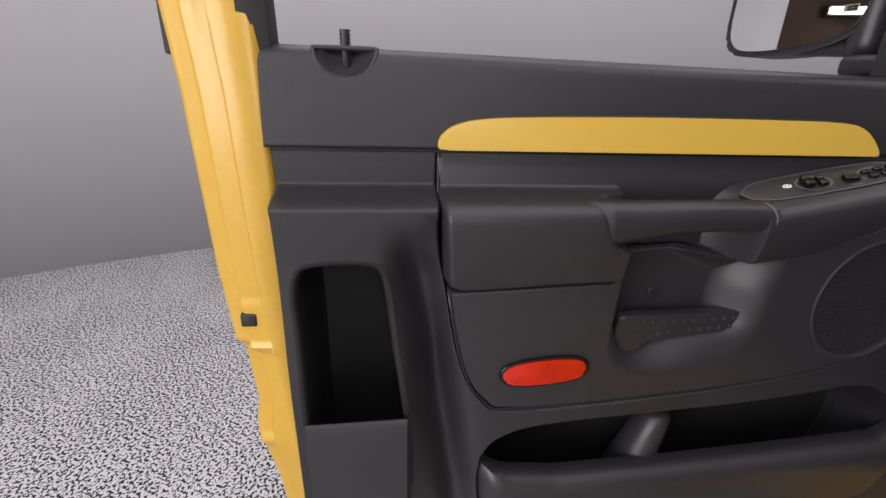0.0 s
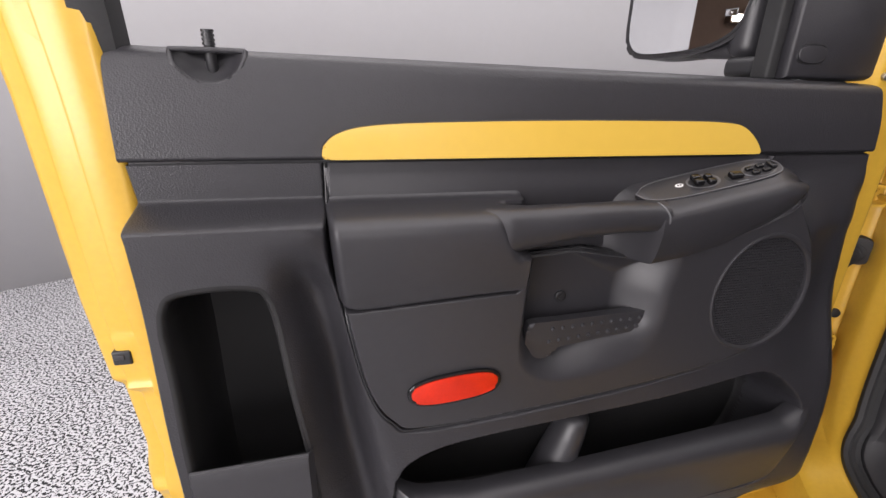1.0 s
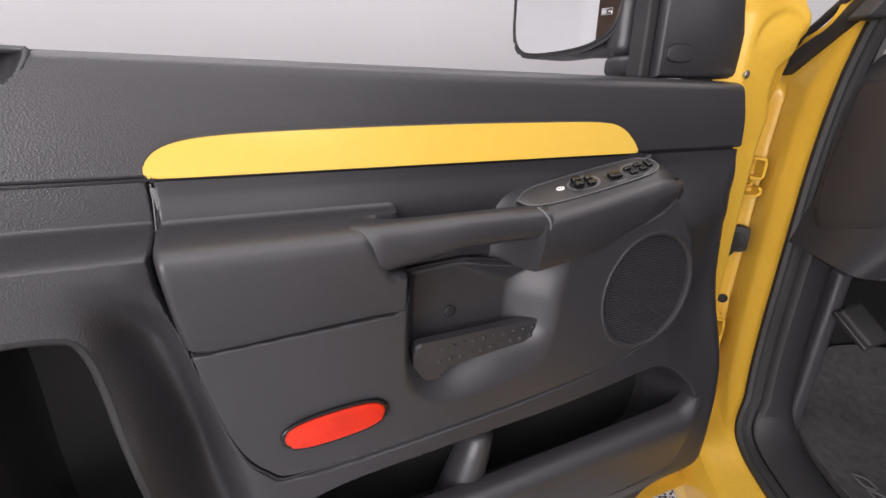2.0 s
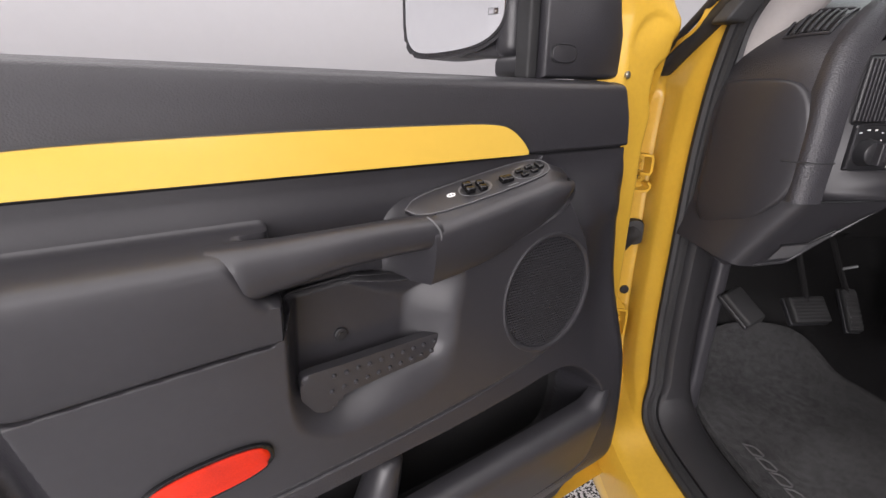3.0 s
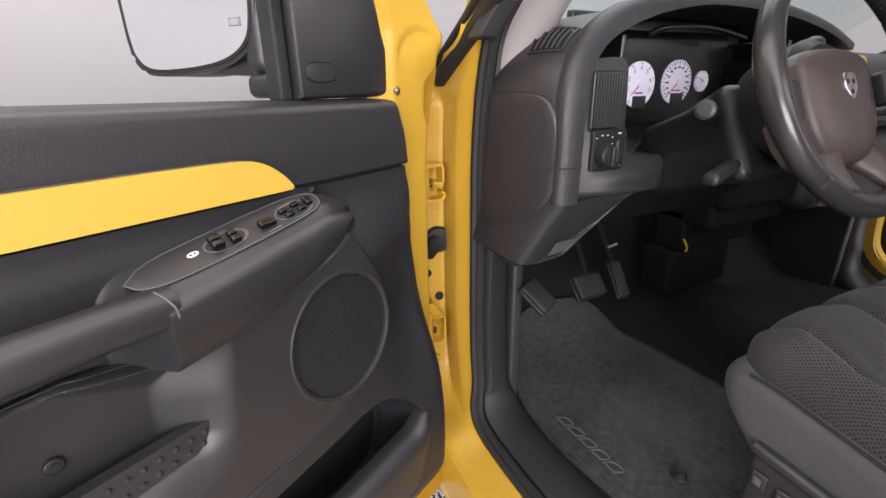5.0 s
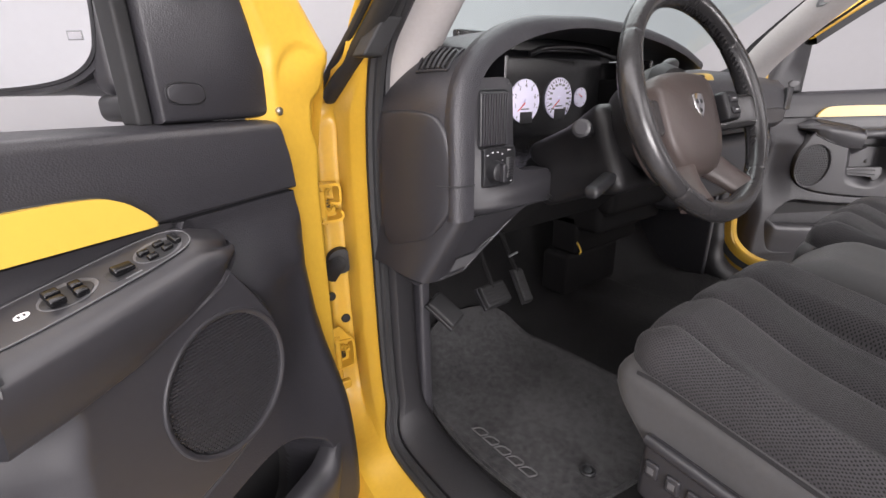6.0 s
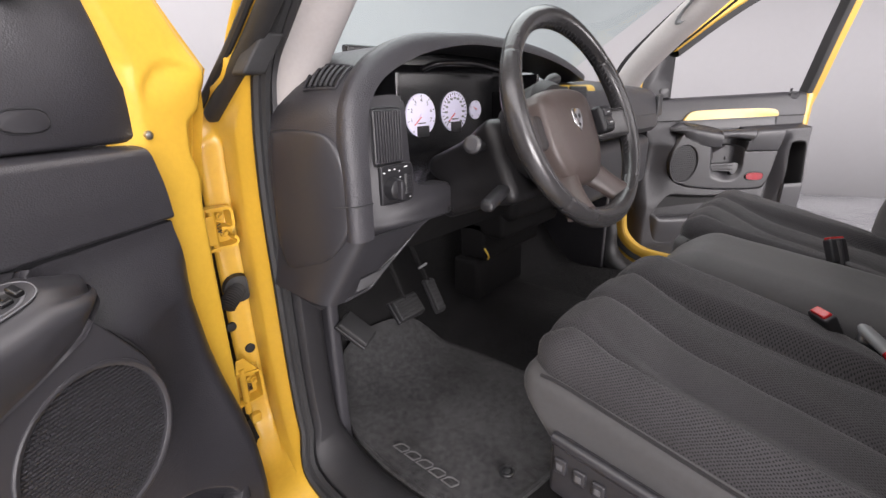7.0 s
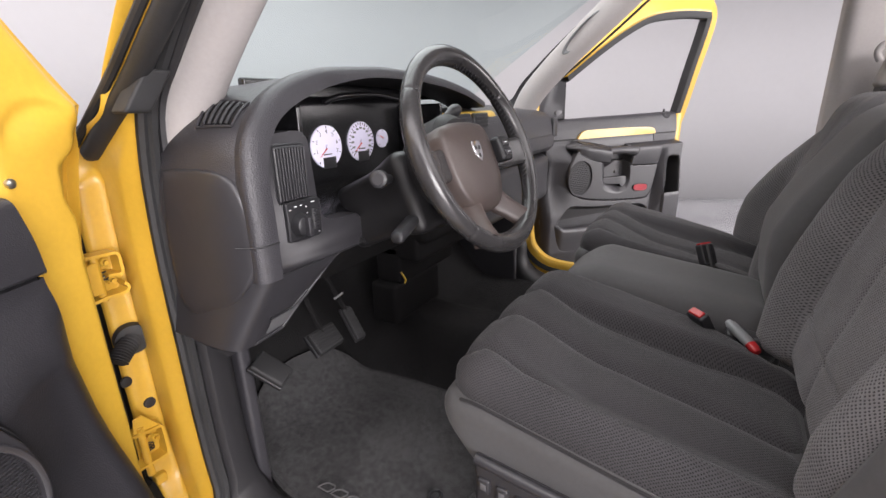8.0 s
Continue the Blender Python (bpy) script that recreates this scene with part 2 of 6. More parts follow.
def cloth_box(c, h, r, step, bend, up):
    """A rounded box as rbox makes it, with its cloth laid flat from the face that looks along axis up."""
    raw, faces = rbox((0, 0, 0), h, r, step)
    a, b = [k for k in range(3) if k != up]
    keys, index, verts, lay = {}, [], [], []
    inner = np.array(h) - min(r, *(np.array(h) * 0.999))
    for p in raw:
        key = tuple(round(v, 6) for v in p)
        if key not in keys:
            keys[key] = len(verts)
            p = np.array(p)
            d = p - np.clip(p, -inner, inner)
            d = d / (np.linalg.norm(d) + 1e-9)
            drop = h[up] - p[up]
            lay.append((p[a] + math.copysign(d[a] ** 2 * drop, p[a]), p[b] + math.copysign(d[b] ** 2 * drop, p[b]), 0.0))
            verts.append(tuple(bend(*(p + np.array(c)))))
        index.append(keys[key])
    me = bpy.data.meshes.new("cloth")
    me.from_pydata(verts, [], [[index[i] for i in f] for f in faces])
    me.validate()
    layer = me.attributes.new("cloth", "FLOAT_VECTOR", "POINT")
    layer.data.foreach_set("vector", np.array(lay, dtype=np.float32).ravel())
    bm = bmesh.new()
    bm.from_mesh(me)
    bmesh.ops.recalc_face_normals(bm, faces=bm.faces)
    for f in bm.faces:
        f.smooth = True
    bm.to_mesh(me)
    bm.free()
    return me


def rbox(c, h, r, step=0.02, bend=None):
    """A box with rounded edges: centre, half sizes, radius. bend moves each point."""
    c, h = np.array(c, float), np.array(h, float)
    r = min(r, *(h * 0.999))
    verts, faces = [], []
    for ax in range(3):
        o1, o2 = (ax + 1) % 3, (ax + 2) % 3
        for sgn in (-1, 1):
            lines = []
            for o in (o1, o2):
                inner = np.linspace(-(h[o] - r), h[o] - r, max(2, int(2 * (h[o] - r) / step) + 1))
                k = (0.0, 0.35, 0.7)
                edge = np.array([-h[o] + r * q for q in k])
                lines.append(np.r_[edge, inner, -edge[::-1]])
            base = len(verts)
            for a in lines[0]:
                for b in lines[1]:
                    p = np.zeros(3)
                    p[ax], p[o1], p[o2] = sgn * h[ax], a, b
                    q = np.clip(p, -(h - r), h - r)
                    d = p - q
                    l = np.linalg.norm(d)
                    p = q + d / l * r if l > 1e-9 else p
                    verts.append(p)
            nb = len(lines[1])
            for i in range(len(lines[0]) - 1):
                for j in range(nb - 1):
                    faces.append((base + i * nb + j, base + (i + 1) * nb + j, base + (i + 1) * nb + j + 1, base + i * nb + j + 1))
    out = []
    for p in verts:
        p = p + c
        out.append(bend(*p) if bend else tuple(p))
    return out, faces


def tube(pts, rad, n=12, caps=True, flat=1.0):
    """A round bar along points; rad is one number or one for each point."""
    pts = [Vector(p) for p in pts]
    rad = rad if hasattr(rad, "__len__") else [rad] * len(pts)
    verts, faces = [], []
    t0 = (pts[1] - pts[0]).normalized()
    side = t0.orthogonal().normalized()
    for i, p in enumerate(pts):
        t = (pts[min(i + 1, len(pts) - 1)] - pts[max(i - 1, 0)]).normalized()
        side = (side - t * side.dot(t)).normalized()
        up = t.cross(side)
        for k in range(n):
            a = 2 * math.pi * k / n
            verts.append(p + (side * math.cos(a) + up * math.sin(a) * flat) * rad[i])
    for i in range(len(pts) - 1):
        for k in range(n):
            faces.append((i * n + k, i * n + (k + 1) % n, (i + 1) * n + (k + 1) % n, (i + 1) * n + k))
    if caps:
        faces += [tuple(range(n)), tuple(range((len(pts) - 1) * n, len(pts) * n))]
    return verts, faces


def slab(outline, lo, hi, bevel=0.0, taper=None):
    """A plate: an outline in the first two axes, from lo to hi in the third, its top edge rounded."""
    bm = bmesh.new()
    low = [bm.verts.new((x, y, lo)) for x, y in outline]
    top = [bm.verts.new((x, y, hi)) for x, y in outline]
    n = len(outline)
    bm.faces.new(low[::-1])
    f = bm.faces.new(top)
    for i in range(n):
        bm.faces.new((low[i], low[(i + 1) % n], top[(i + 1) % n], top[i]))
    if bevel:
        bmesh.ops.bevel(bm, geom=list(f.edges), offset=bevel, segments=3, profile=0.5, affect="EDGES")
    bmesh.ops.recalc_face_normals(bm, faces=bm.faces)
    bm.verts.index_update()
    data = [v.co.copy() for v in bm.verts], [[v.index for v in g.verts] for g in bm.faces]
    bm.free()
    return data


def oval(cx, cy, rx, ry, n=40, turn=0.0, power=2.0):
    pts = []
    for k in range(n):
        a = 2 * math.pi * k / n
        x = rx * math.copysign(abs(math.cos(a)) ** (2 / power), math.cos(a))
        y = ry * math.copysign(abs(math.sin(a)) ** (2 / power), math.sin(a))
        pts.append((cx + x * math.cos(turn) - y * math.sin(turn), cy + x * math.sin(turn) + y * math.cos(turn)))
    return pts


def smooth_line(pts, n=8):
    """A smooth line through the points."""
    p = [Vector(q) for q in pts]
    p = [p[0] * 2 - p[1]] + p + [p[-1] * 2 - p[-2]]
    out = []
    for i in range(1, len(p) - 2):
        for k in range(n):
            t = k / n
            a, b, c, d = p[i - 1], p[i], p[i + 1], p[i + 2]
            out.append(0.5 * (2 * b + (c - a) * t + (2 * a - 5 * b + 4 * c - d) * t * t + (3 * b - a - 3 * c + d) * t ** 3))
    return out + [p[-2]]


def sweep(path, profile, frames):
    """A profile of (a, b) along a path of points; frames gives for each point the two directions of a and b."""
    verts, m = [], len(profile)
    for p, (da, db) in zip(path, frames):
        verts += [p + da * a + db * b for a, b in profile]
    faces = [(i * m + j, (i + 1) * m + j, (i + 1) * m + j + 1, i * m + j + 1) for i in range(len(path) - 1) for j in range(m - 1)]
    return verts, faces


def ss(a, b, x):
    t = np.clip((x - a) / (b - a), 0, 1)
    return t * t * (3 - 2 * t)


def far_from(px, py, poly):
    """Signed distance from the points to a closed outline: negative inside."""
    poly = np.array(poly, float)
    best = np.full(px.shape, 1e9)
    inside = np.zeros(px.shape, bool)
    for a, b in zip(poly, np.roll(poly, -1, axis=0)):
        e = b - a
        t = np.clip(((px - a[0]) * e[0] + (py - a[1]) * e[1]) / (e @ e), 0, 1)
        best = np.minimum(best, (px - a[0] - t * e[0]) ** 2 + (py - a[1] - t * e[1]) ** 2)
        cross = ((a[1] <= py) & (b[1] > py)) | ((b[1] <= py) & (a[1] > py))
        with np.errstate(divide="ignore", invalid="ignore"):
            xs = a[0] + (py - a[1]) / (b[1] - a[1]) * e[0]
        inside ^= cross & (px < xs)
    d = np.sqrt(best)
    return np.where(inside, -d, d)


def rounded(poly, n=6):
    pts = [Vector((*p, 0)) for p in poly]
    return [(q.x, q.y) for q in smooth_line(pts + [pts[0]], n)[:-1]]


# ---- the booth ----
def booth():
    cx, cy, r = BOOTH
    lone("floor", grid(lambda a, b: (cx - 9 + 18 * a, cy - 9 + 18 * b, 0.0), 2, 2), SPECKLE, "speckled grey loop carpet floor of the photo booth", "floor", "structure")

    def wall(a, b):
        t = radians(-158 + 328.8 * a)
        return cx + r * math.cos(t), cy + r * math.sin(t), 3.7 * b
    w = lone("wall_round", grid(wall, 160, 2), WALLP, "seamless curved white photo booth wall", "wall", "structure")
    mod = w.modifiers.new("thick", "SOLIDIFY")
    mod.thickness, mod.offset = 0.08, 1.0
    lone("ceiling", rbox((cx, cy, 3.78), (9.5, 9.5, 0.06), 0.02, 3), WALLP, "plain white ceiling above the booth", "ceiling", "structure")
    lone("wall_hall", rbox((-8.4, -4.5, 1.9), (0.08, 5.0, 1.9), 0.02, 3), BROWN, "brown boarded wall of the hall beyond", "wall", "structure")
    lamp = thing("ceiling_light", "bright white tube lamp on the brown hall wall", "lamp", (-8.1, -4.05, 2.42))
    part("diffuser", rbox((-8.1, -4.05, 2.42), (0.03, 0.26, 0.05), 0.02, 0.1), TUBE, lamp)
    part("housing", rbox((-8.25, -4.05, 2.42), (0.12, 0.27, 0.07), 0.01, 0.1), BROWN, lamp)


booth()


# ---- doors ----
def seam_height(u):
    return np.interp(u, [0.36, 0.41, 0.445, 0.50, 0.556, 0.62, 0.68, 0.746, 0.83, 0.843, 0.857, 1.09, 1.4],
                     [1.26, 1.19, 1.150, 1.124, 1.103, 1.088, 1.080, 1.087, 1.081, 1.066, 1.051, 1.041, 1.041])


INSERT = rounded([(1.092, 1.23), (1.092, 1.11), (1.080, 1.042), (1.057, 0.925), (1.025, 0.866), (0.975, 0.846), (0.76, 0.858), (0.60, 0.876),
                  (0.477, 0.900), (0.405, 0.935), (0.372, 0.985), (0.372, 1.06), (0.41, 1.13), (0.452, 1.19), (0.49, 1.24)])
SLOT = rounded([(1.2755, 1.035), (1.272, 1.062), (1.255, 1.079), (1.187, 1.081), (1.164, 1.060), (1.150, 0.96), (1.136, 0.85), (1.13, 0.74), (1.15, 0.72), (1.25, 0.72), (1.266, 0.74), (1.269, 0.85), (1.271, 0.96)], 5)
NET = rounded([(1.018, 0.760), (0.996, 0.791), (0.93, 0.812), (0.76, 0.825), (0.62, 0.834), (0.50, 0.847), (0.43, 0.857), (0.385, 0.852), (0.336, 0.818),
               (0.302, 0.772), (0.300, 0.70), (0.33, 0.63), (0.42, 0.61), (0.70, 0.60), (0.92, 0.60), (1.0, 0.63), (1.02, 0.70)], 5)
SCOOP = rounded([(0.832, 1.10), (0.838, 1.00), (0.834, 0.950), (0.790, 0.918), (0.705, 0.922), (0.642, 0.950), (0.626, 1.02), (0.636, 1.10)], 16)
SPK = (0.457, 1.012, 0.083, 0.092)


def door_face(u, z, well=1.0):
    """How far the moulded lower trim stands in from the hinge line."""
    ins = far_from(u, z, INSERT)
    # rear column with its ledge, and the outer lower trim
    rear = 0.10 + 0.062 * ss(1.172, 1.150, z) + 0.022 * ss(1.10, 0.86, z)
    outer = 0.150 + 0.018 * ss(1.0, 0.74, z) - 0.05 * ss(0.62, 0.50, z)
    outer = outer - 0.03 * ss(0.40, 0.27, u) * ss(0.8, 1.0, z) * ss(1.20, 1.08, z) - 0.05 * ss(1.10, 1.20, z) * ss(0.52, 0.42, u)
    col = ss(1.075, 1.135, u + 0.10 * (z - 1.0))
    col = np.maximum(col, ss(1.12, 1.15, z) * ss(1.05, 1.09, u))
    n = outer * (1 - col) + rear * col
    valley = np.exp(-((u - (1.108 + 0.16 * (z - 1.0))) / 0.028) ** 2) * ss(1.14, 1.05, z) * ss(0.50, 0.75, z)
    n = n - 0.040 * valley
    # insert: lower panel, armrest block, grip gap, switch block
    low = 0.160 + 0.0 * u
    sc = far_from(u, z, SCOOP)
    low = low - 0.046 * ss(0.010 + 0.010 * ss(0.97, 0.92, z), -0.016 - 0.048 * ss(0.79, 0.67, u) - 0.026 * ss(0.985, 0.945, z), sc)
    e = np.hypot((u - SPK[0]) / SPK[2], (z - SPK[1]) / SPK[3])
    low = low - 0.008 * ss(1.03, 0.98, e)
    up = 0.101 + 0.004 * ss(1.20, 1.17, z)
    top = np.where(u < 0.44, 0.150 - 0.049 * ss(0.395, 0.44, u), up) - 0.02 * ss(1.15, 1.12, z) * ss(0.86, 0.90, u)
    zs = seam_height(u)
    t = ss(-0.0015, 0.0015, z - zs)
    inner = low * (1 - t) + top * t
    inner = inner - 0.010 * np.exp(-((z - zs) / 0.0022) ** 2) * ss(0.40, 0.43, u)
    k = ss(0.0012, -0.0012, ins)
    n = n * (1 - k) + inner * k
    n = n - 0.014 * np.exp(-(ins / 0.0021) ** 2)
    # map pocket with its post
    net = far_from(u, z, NET)
    deep = ss(0.006, -0.016, net)
    n = n - (n - 0.045) * deep * well
    return n


def front_edge(z):
    return np.interp(z, [0.48, 0.54, 0.60, 0.66, 0.72, 0.80, 0.97, 1.11, 1.21], [0.30, 0.228, 0.203, 0.199, 0.200, 0.205, 0.210, 0.228, 0.240])


def rear_edge(z):
    return np.interp(z, [0.48, 0.86, 1.14, 1.21], [1.285, 1.291, 1.300, 1.308])


def lower_trim(m, mat_in, door, fine):
    """The lower trim in pieces that meet in its grooves."""
    nu, nz = (700, 520) if fine else (320, 240)
    zs = np.linspace(0.485, 1.212, nz)
    a = np.linspace(0, 1, nu)
    z = np.repeat(zs[None], nu, 0)
    u = front_edge(z) + (rear_edge(z) - front_edge(z)) * a[:, None]
    n = door_face(u, z, 1.0 if fine else 0.3)
    edge = np.minimum(np.minimum(a, 1 - a)[:, None] * 1.06, z - 0.485)
    n = n - 0.03 * (1 - np.clip(edge / 0.006, 0, 1)) ** 2
    n = n - 0.040 * np.clip(1 - (u - front_edge(z)) / 0.055, 0, 1) ** 2 * ss(1.19, 1.10, z)
    ins = far_from(u, z, INSERT)
    net, slot = far_from(u, z, NET), far_from(u, z, SLOT)
    kind = np.where(ins < 0, np.where(z > seam_height(u), 2, 1), 0)
    kind = np.where((net < -0.010) & (n < 0.13), 3, kind)
    co = np.stack([u, n, z], -1).reshape(-1, 3)
    idx = np.arange(nu * nz).reshape(nu, nz)
    quads = np.stack([idx[:-1, :-1], idx[1:, :-1], idx[1:, 1:], idx[:-1, 1:]], -1).reshape(-1, 4)
    ks = kind[:-1, :-1].reshape(-1)
    ks = np.where(slot[:-1, :-1].reshape(-1) < 0.0022, 9, ks)
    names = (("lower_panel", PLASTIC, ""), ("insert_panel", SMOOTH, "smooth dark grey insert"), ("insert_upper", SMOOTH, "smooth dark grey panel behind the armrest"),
             ("map_pocket", POCKET_SHADE, "deep map pocket, shade in its colour"))
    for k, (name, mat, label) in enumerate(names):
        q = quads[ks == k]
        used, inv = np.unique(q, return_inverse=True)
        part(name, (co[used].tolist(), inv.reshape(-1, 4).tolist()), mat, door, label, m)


def loft(rows):
    """Quads between rows of points of equal length."""
    k = len(rows[0])
    return [p for r in rows for p in r], [(i * k + j, (i + 1) * k + j, (i + 1) * k + j + 1, i * k + j + 1) for i in range(len(rows) - 1) for j in range(k - 1)]


def profile(pts, n=5):
    return [(p.y, p.z) for p in smooth_line([Vector((0, *p)) for p in pts], n)]


def armrest(m, door, fine):
    """Padded rest, pull grip and switch block, which run into each other along the door."""
    n = 5 if fine else 3
    rows = []
    for k in range(81):
        a = k / 80
        u = 0.838 + 0.2555 * a
        right, left = min(1.0, (u - 0.838) / 0.010), min(1.0, (1.0935 - u) / 0.012)
        f = math.sqrt(max(0, 1 - (1 - right) ** 2)) * (0.4 + 0.6 * math.sqrt(max(0, 1 - (1 - left) ** 2)))
        zs = 1.0408 + 0.0095 * float(ss(1.09, 0.85, u)) + 0.022 * (1 - math.sqrt(max(0, 1 - max(0, (u - 1.062) / 0.032) ** 2)))
        row = [(0.100, 1.206), (0.1012, 1.192), (0.1025, 1.180), (0.1055, 1.1715), (0.112, 1.1668), (0.124, 1.1645), (0.140, 1.1625), (0.155, 1.1602), (0.1655, 1.1572), (0.1720, 1.1530), (0.1757, 1.1465), (0.1768, 1.135),
               (0.1750, 1.11), (0.170, zs + 0.030), (0.1655, zs + 0.010), (0.1635, zs + 0.0045), (0.160, zs + 0.0018), (0.150, zs + 0.001)]
        pts = []
        for q, z in profile(row, n):
            u0 = 0.861 + 0.52 * (z - 1.104)
            h = float(ss(u0 + 0.010, u0 - 0.026, u)) * float(ss(1.098, 1.112, z))
            q = q + (min(q, 0.126) - q) * h
            pts.append((u - 0.07 * max(0, 1.15 - z) * float(ss(0.98, 1.09, u)), 0.097 + (q - 0.097) * f, z))
        rows.append(pts)
    part("armrest", loft(rows), SMOOTH, door, "padded dark grey armrest", m)
    # pull grip, an upright oval at the rest and round at the switch block
    rows = []
    for k in range(49):
        a = k / 48
        u = 0.905 - 0.25 * a
        at = lambda *v: float(np.interp(a, [0, 0.10, 0.25, 0.5, 0.75, 1], v))
        cn, cz = at(0.1375, 0.1463, 0.1500, 0.155, 0.154, 0.152), at(1.1325, 1.1325, 1.1360, 1.1425, 1.144, 1.1425)
        hn, hz = at(0.0300, 0.0300, 0.0255, 0.0225, 0.0225, 0.0235), at(0.0300, 0.0302, 0.0262, 0.0218, 0.0205, 0.0205)
        rows.append([(u, cn + y, cz + z) for y, z in oval(0, 0, hn, hz, 28 if fine else 14, 0, at(3.2, 3.0, 2.6, 2.3, 2.3, 2.3))])
        rows[-1].append(rows[-1][0])
    grip = part("pull_grip", loft(rows), SMOOTH, door, "rounded pull grip", m)

    def line_on(u, lo, hi, bow, hn, hz, cn, cz):
        return [(u + bow * math.sin(t) ** 2, cn + hn * math.cos(t), cz + hz * math.sin(t)) for t in np.linspace(lo, hi, 24)]
    # thin pale line where the grip meets the switch block
    part("grip_edge", tube(line_on(0.660, -1.35, 1.30, 0.010, 0.0248, 0.0215, 0.1525, 1.1425), 0.0013, 6), DIM, grip, "pale line along the edge", m)
    # switch block
    rows = []
    us = np.r_[np.linspace(0.735, 0.70, 10), np.linspace(0.697, 0.655, 18), np.linspace(0.65, 0.46, 34), np.linspace(0.455, 0.388, 24)]
    for u in us:
        t = float(np.clip((u - 0.668) / 0.064, 0, 1))
        front = 0.1785 - 0.004 * float(ss(0.60, 0.50, u)) - 0.014 * float(ss(0.50, 0.38, u))
        flare = (1 - t) ** 2.6
        zt = 1.1640 + 0.165 * (0.67 - u) - 0.034 * float(ss(0.475, 0.375, u)) - 0.004 * float(ss(0.67, 0.70, u))
        end = math.sqrt(max(0, 1 - (1 - min(1.0, (u - 0.388) / 0.060)) ** 2))
        d = zt - float(seam_height(u))
        h = 0.5 * (d + math.sqrt(d * d + 0.0025))
        zs = zt - h
        r = min(1.0, h / 0.065)
        row = [(0.098, zt + 0.018), (0.099, zt + 0.0125), (0.104, zt + 0.0118), (0.112, zt + 0.0095), (0.135, zt + 0.0018), (front - 0.021, zt - 0.0075), (front - 0.011, zt - 0.0125 * r), (front - 0.004, zt - 0.0185 * r), (front - 0.0008, zt - 0.026 * r),
               (front - 0.001, zt - 0.52 * h), (front - 0.006, zs + 0.22 * h), (front - 0.0105, zs + 0.09 * h), (0.1635, zs + 0.0025), (0.150, zs + 0.001)]
        rows.append([(u, 0.097 + (q - 0.097) * flare * end, z) for q, z in profile(row, n)])
    part("switch_block", loft(rows), SMOOTH, door, "dark switch block with rounded edges", m)


def side_pocket(m, door):
    """The well of the tall pocket, led inwards from its rim."""
    pts = [Vector((*p, 0)) for p in SLOT]
    n = len(pts)
    turn = sum(pts[i].x * pts[(i + 1) % n].y - pts[(i + 1) % n].x * pts[i].y for i in range(n))
    out = []
    for i, p in enumerate(pts):
        t = (pts[(i + 1) % n] - pts[i - 1]).normalized()
        out.append(Vector((t.y, -t.x, 0)) * (1 if turn > 0 else -1))
    rows = []
    for d, deep in ((0.006, -0.0004), (0.002, -0.0008), (0.0, 0.0004), (-0.0022, 0.003), (-0.0032, 0.008), (-0.004, 0.03), (-0.005, 0.07), (-0.008, 0.125), (-0.014, 0.135)):
        ring_pts = [p + o * d for p, o in zip(pts, out)]
        face = door_face(np.array([p.x + o.x * 0.004 for p, o in zip(pts, out)]), np.array([p.y + o.y * 0.004 for p, o in zip(pts, out)]))
        rows.append([(q.x, max(0.02, f - deep), q.y) for q, f in zip(ring_pts, face)])
        rows[-1].append(rows[-1][0])
    verts, faces = loft(rows)
    faces.append(tuple(range(len(verts) - len(rows[-1]), len(verts) - 1)))
    part("side_pocket", (verts, faces), POCKET_SHADE, door, "tall side pocket, shade in its colour", m)


def upper_trim(m, mat_in, door, fine):
    prof = [(0.090, 1.2148), (0.098, 1.2155), (0.1015, 1.219), (0.101, 1.226), (0.099, 1.25), (0.096, 1.275), (0.0915, 1.30), (0.0885, 1.314), (0.0845, 1.3245), (0.076, 1.3315),
            (0.055, 1.3355), (0.03, 1.337), (0.012, 1.335), (0.0, 1.325)]
    line = smooth_line([Vector((0, *p)) for p in prof], 8 if fine else 4)
    nu = 420 if fine else 90

    def f(a, b):
        p = line[round(b * (len(line) - 1))]
        u = 0.238 + (1.312 - 0.238) * a
        drop = -0.018 * (1 - (u - 0.238) / 1.05) * ss(1.24, 1.32, p.z)
        n, z = p.y, p.z + drop
        e = min(u - 0.238, 1.312 - u)
        n -= 0.02 * (1 - min(1, e / 0.002)) ** 2
        d = math.hypot((u - 1.208) / 0.037, (z - 1.335) / 0.036)
        if p.y > 0.03 and d < 1.0:
            n -= 0.026 * ss(1.0, 0.95, d)
        return u, n, z
    up = part("upper_panel", grid(f, nu, len(line)), mat_in or PLASTIC, door, "grained dark grey upper trim", m)
    rim = [(1.208 + 0.0385 * math.cos(a), 0.0850 - 0.60 * max(0, z - 1.318), z) for a in np.linspace(math.pi, 2 * math.pi, 30) for z in (1.3325 + 0.0350 * math.sin(a),)]
    rim += [(1.208 + 0.0385 * k, 0.0745, 1.3330) for k in (0.6, 0.2, -0.2, -0.6)] + rim[:1]
    part("lock_bezel", tube(rim, 0.0030, 12), mat_in or SMOOTH, up, "", m)

    def dish(a, b):
        t = math.pi * (1 + a)
        u, z = 1.208 + 0.0375 * b * math.cos(t), 1.333 + 0.0355 * b * math.sin(t)
        return u, 0.0835 - 0.35 * max(0, z - 1.316) - 0.024 * (1 - b ** 3), z
    bowl = part("lock_dish", grid(dish, 30, 12), mat_in or SMOOTH, up, "smooth grey recessed dish", m)
    part("dish_ledge", rbox((1.208, 0.040, 1.3315), (0.038, 0.024, 0.0018), 0.001, 0.02), mat_in or SMOOTH, bowl, "", m)


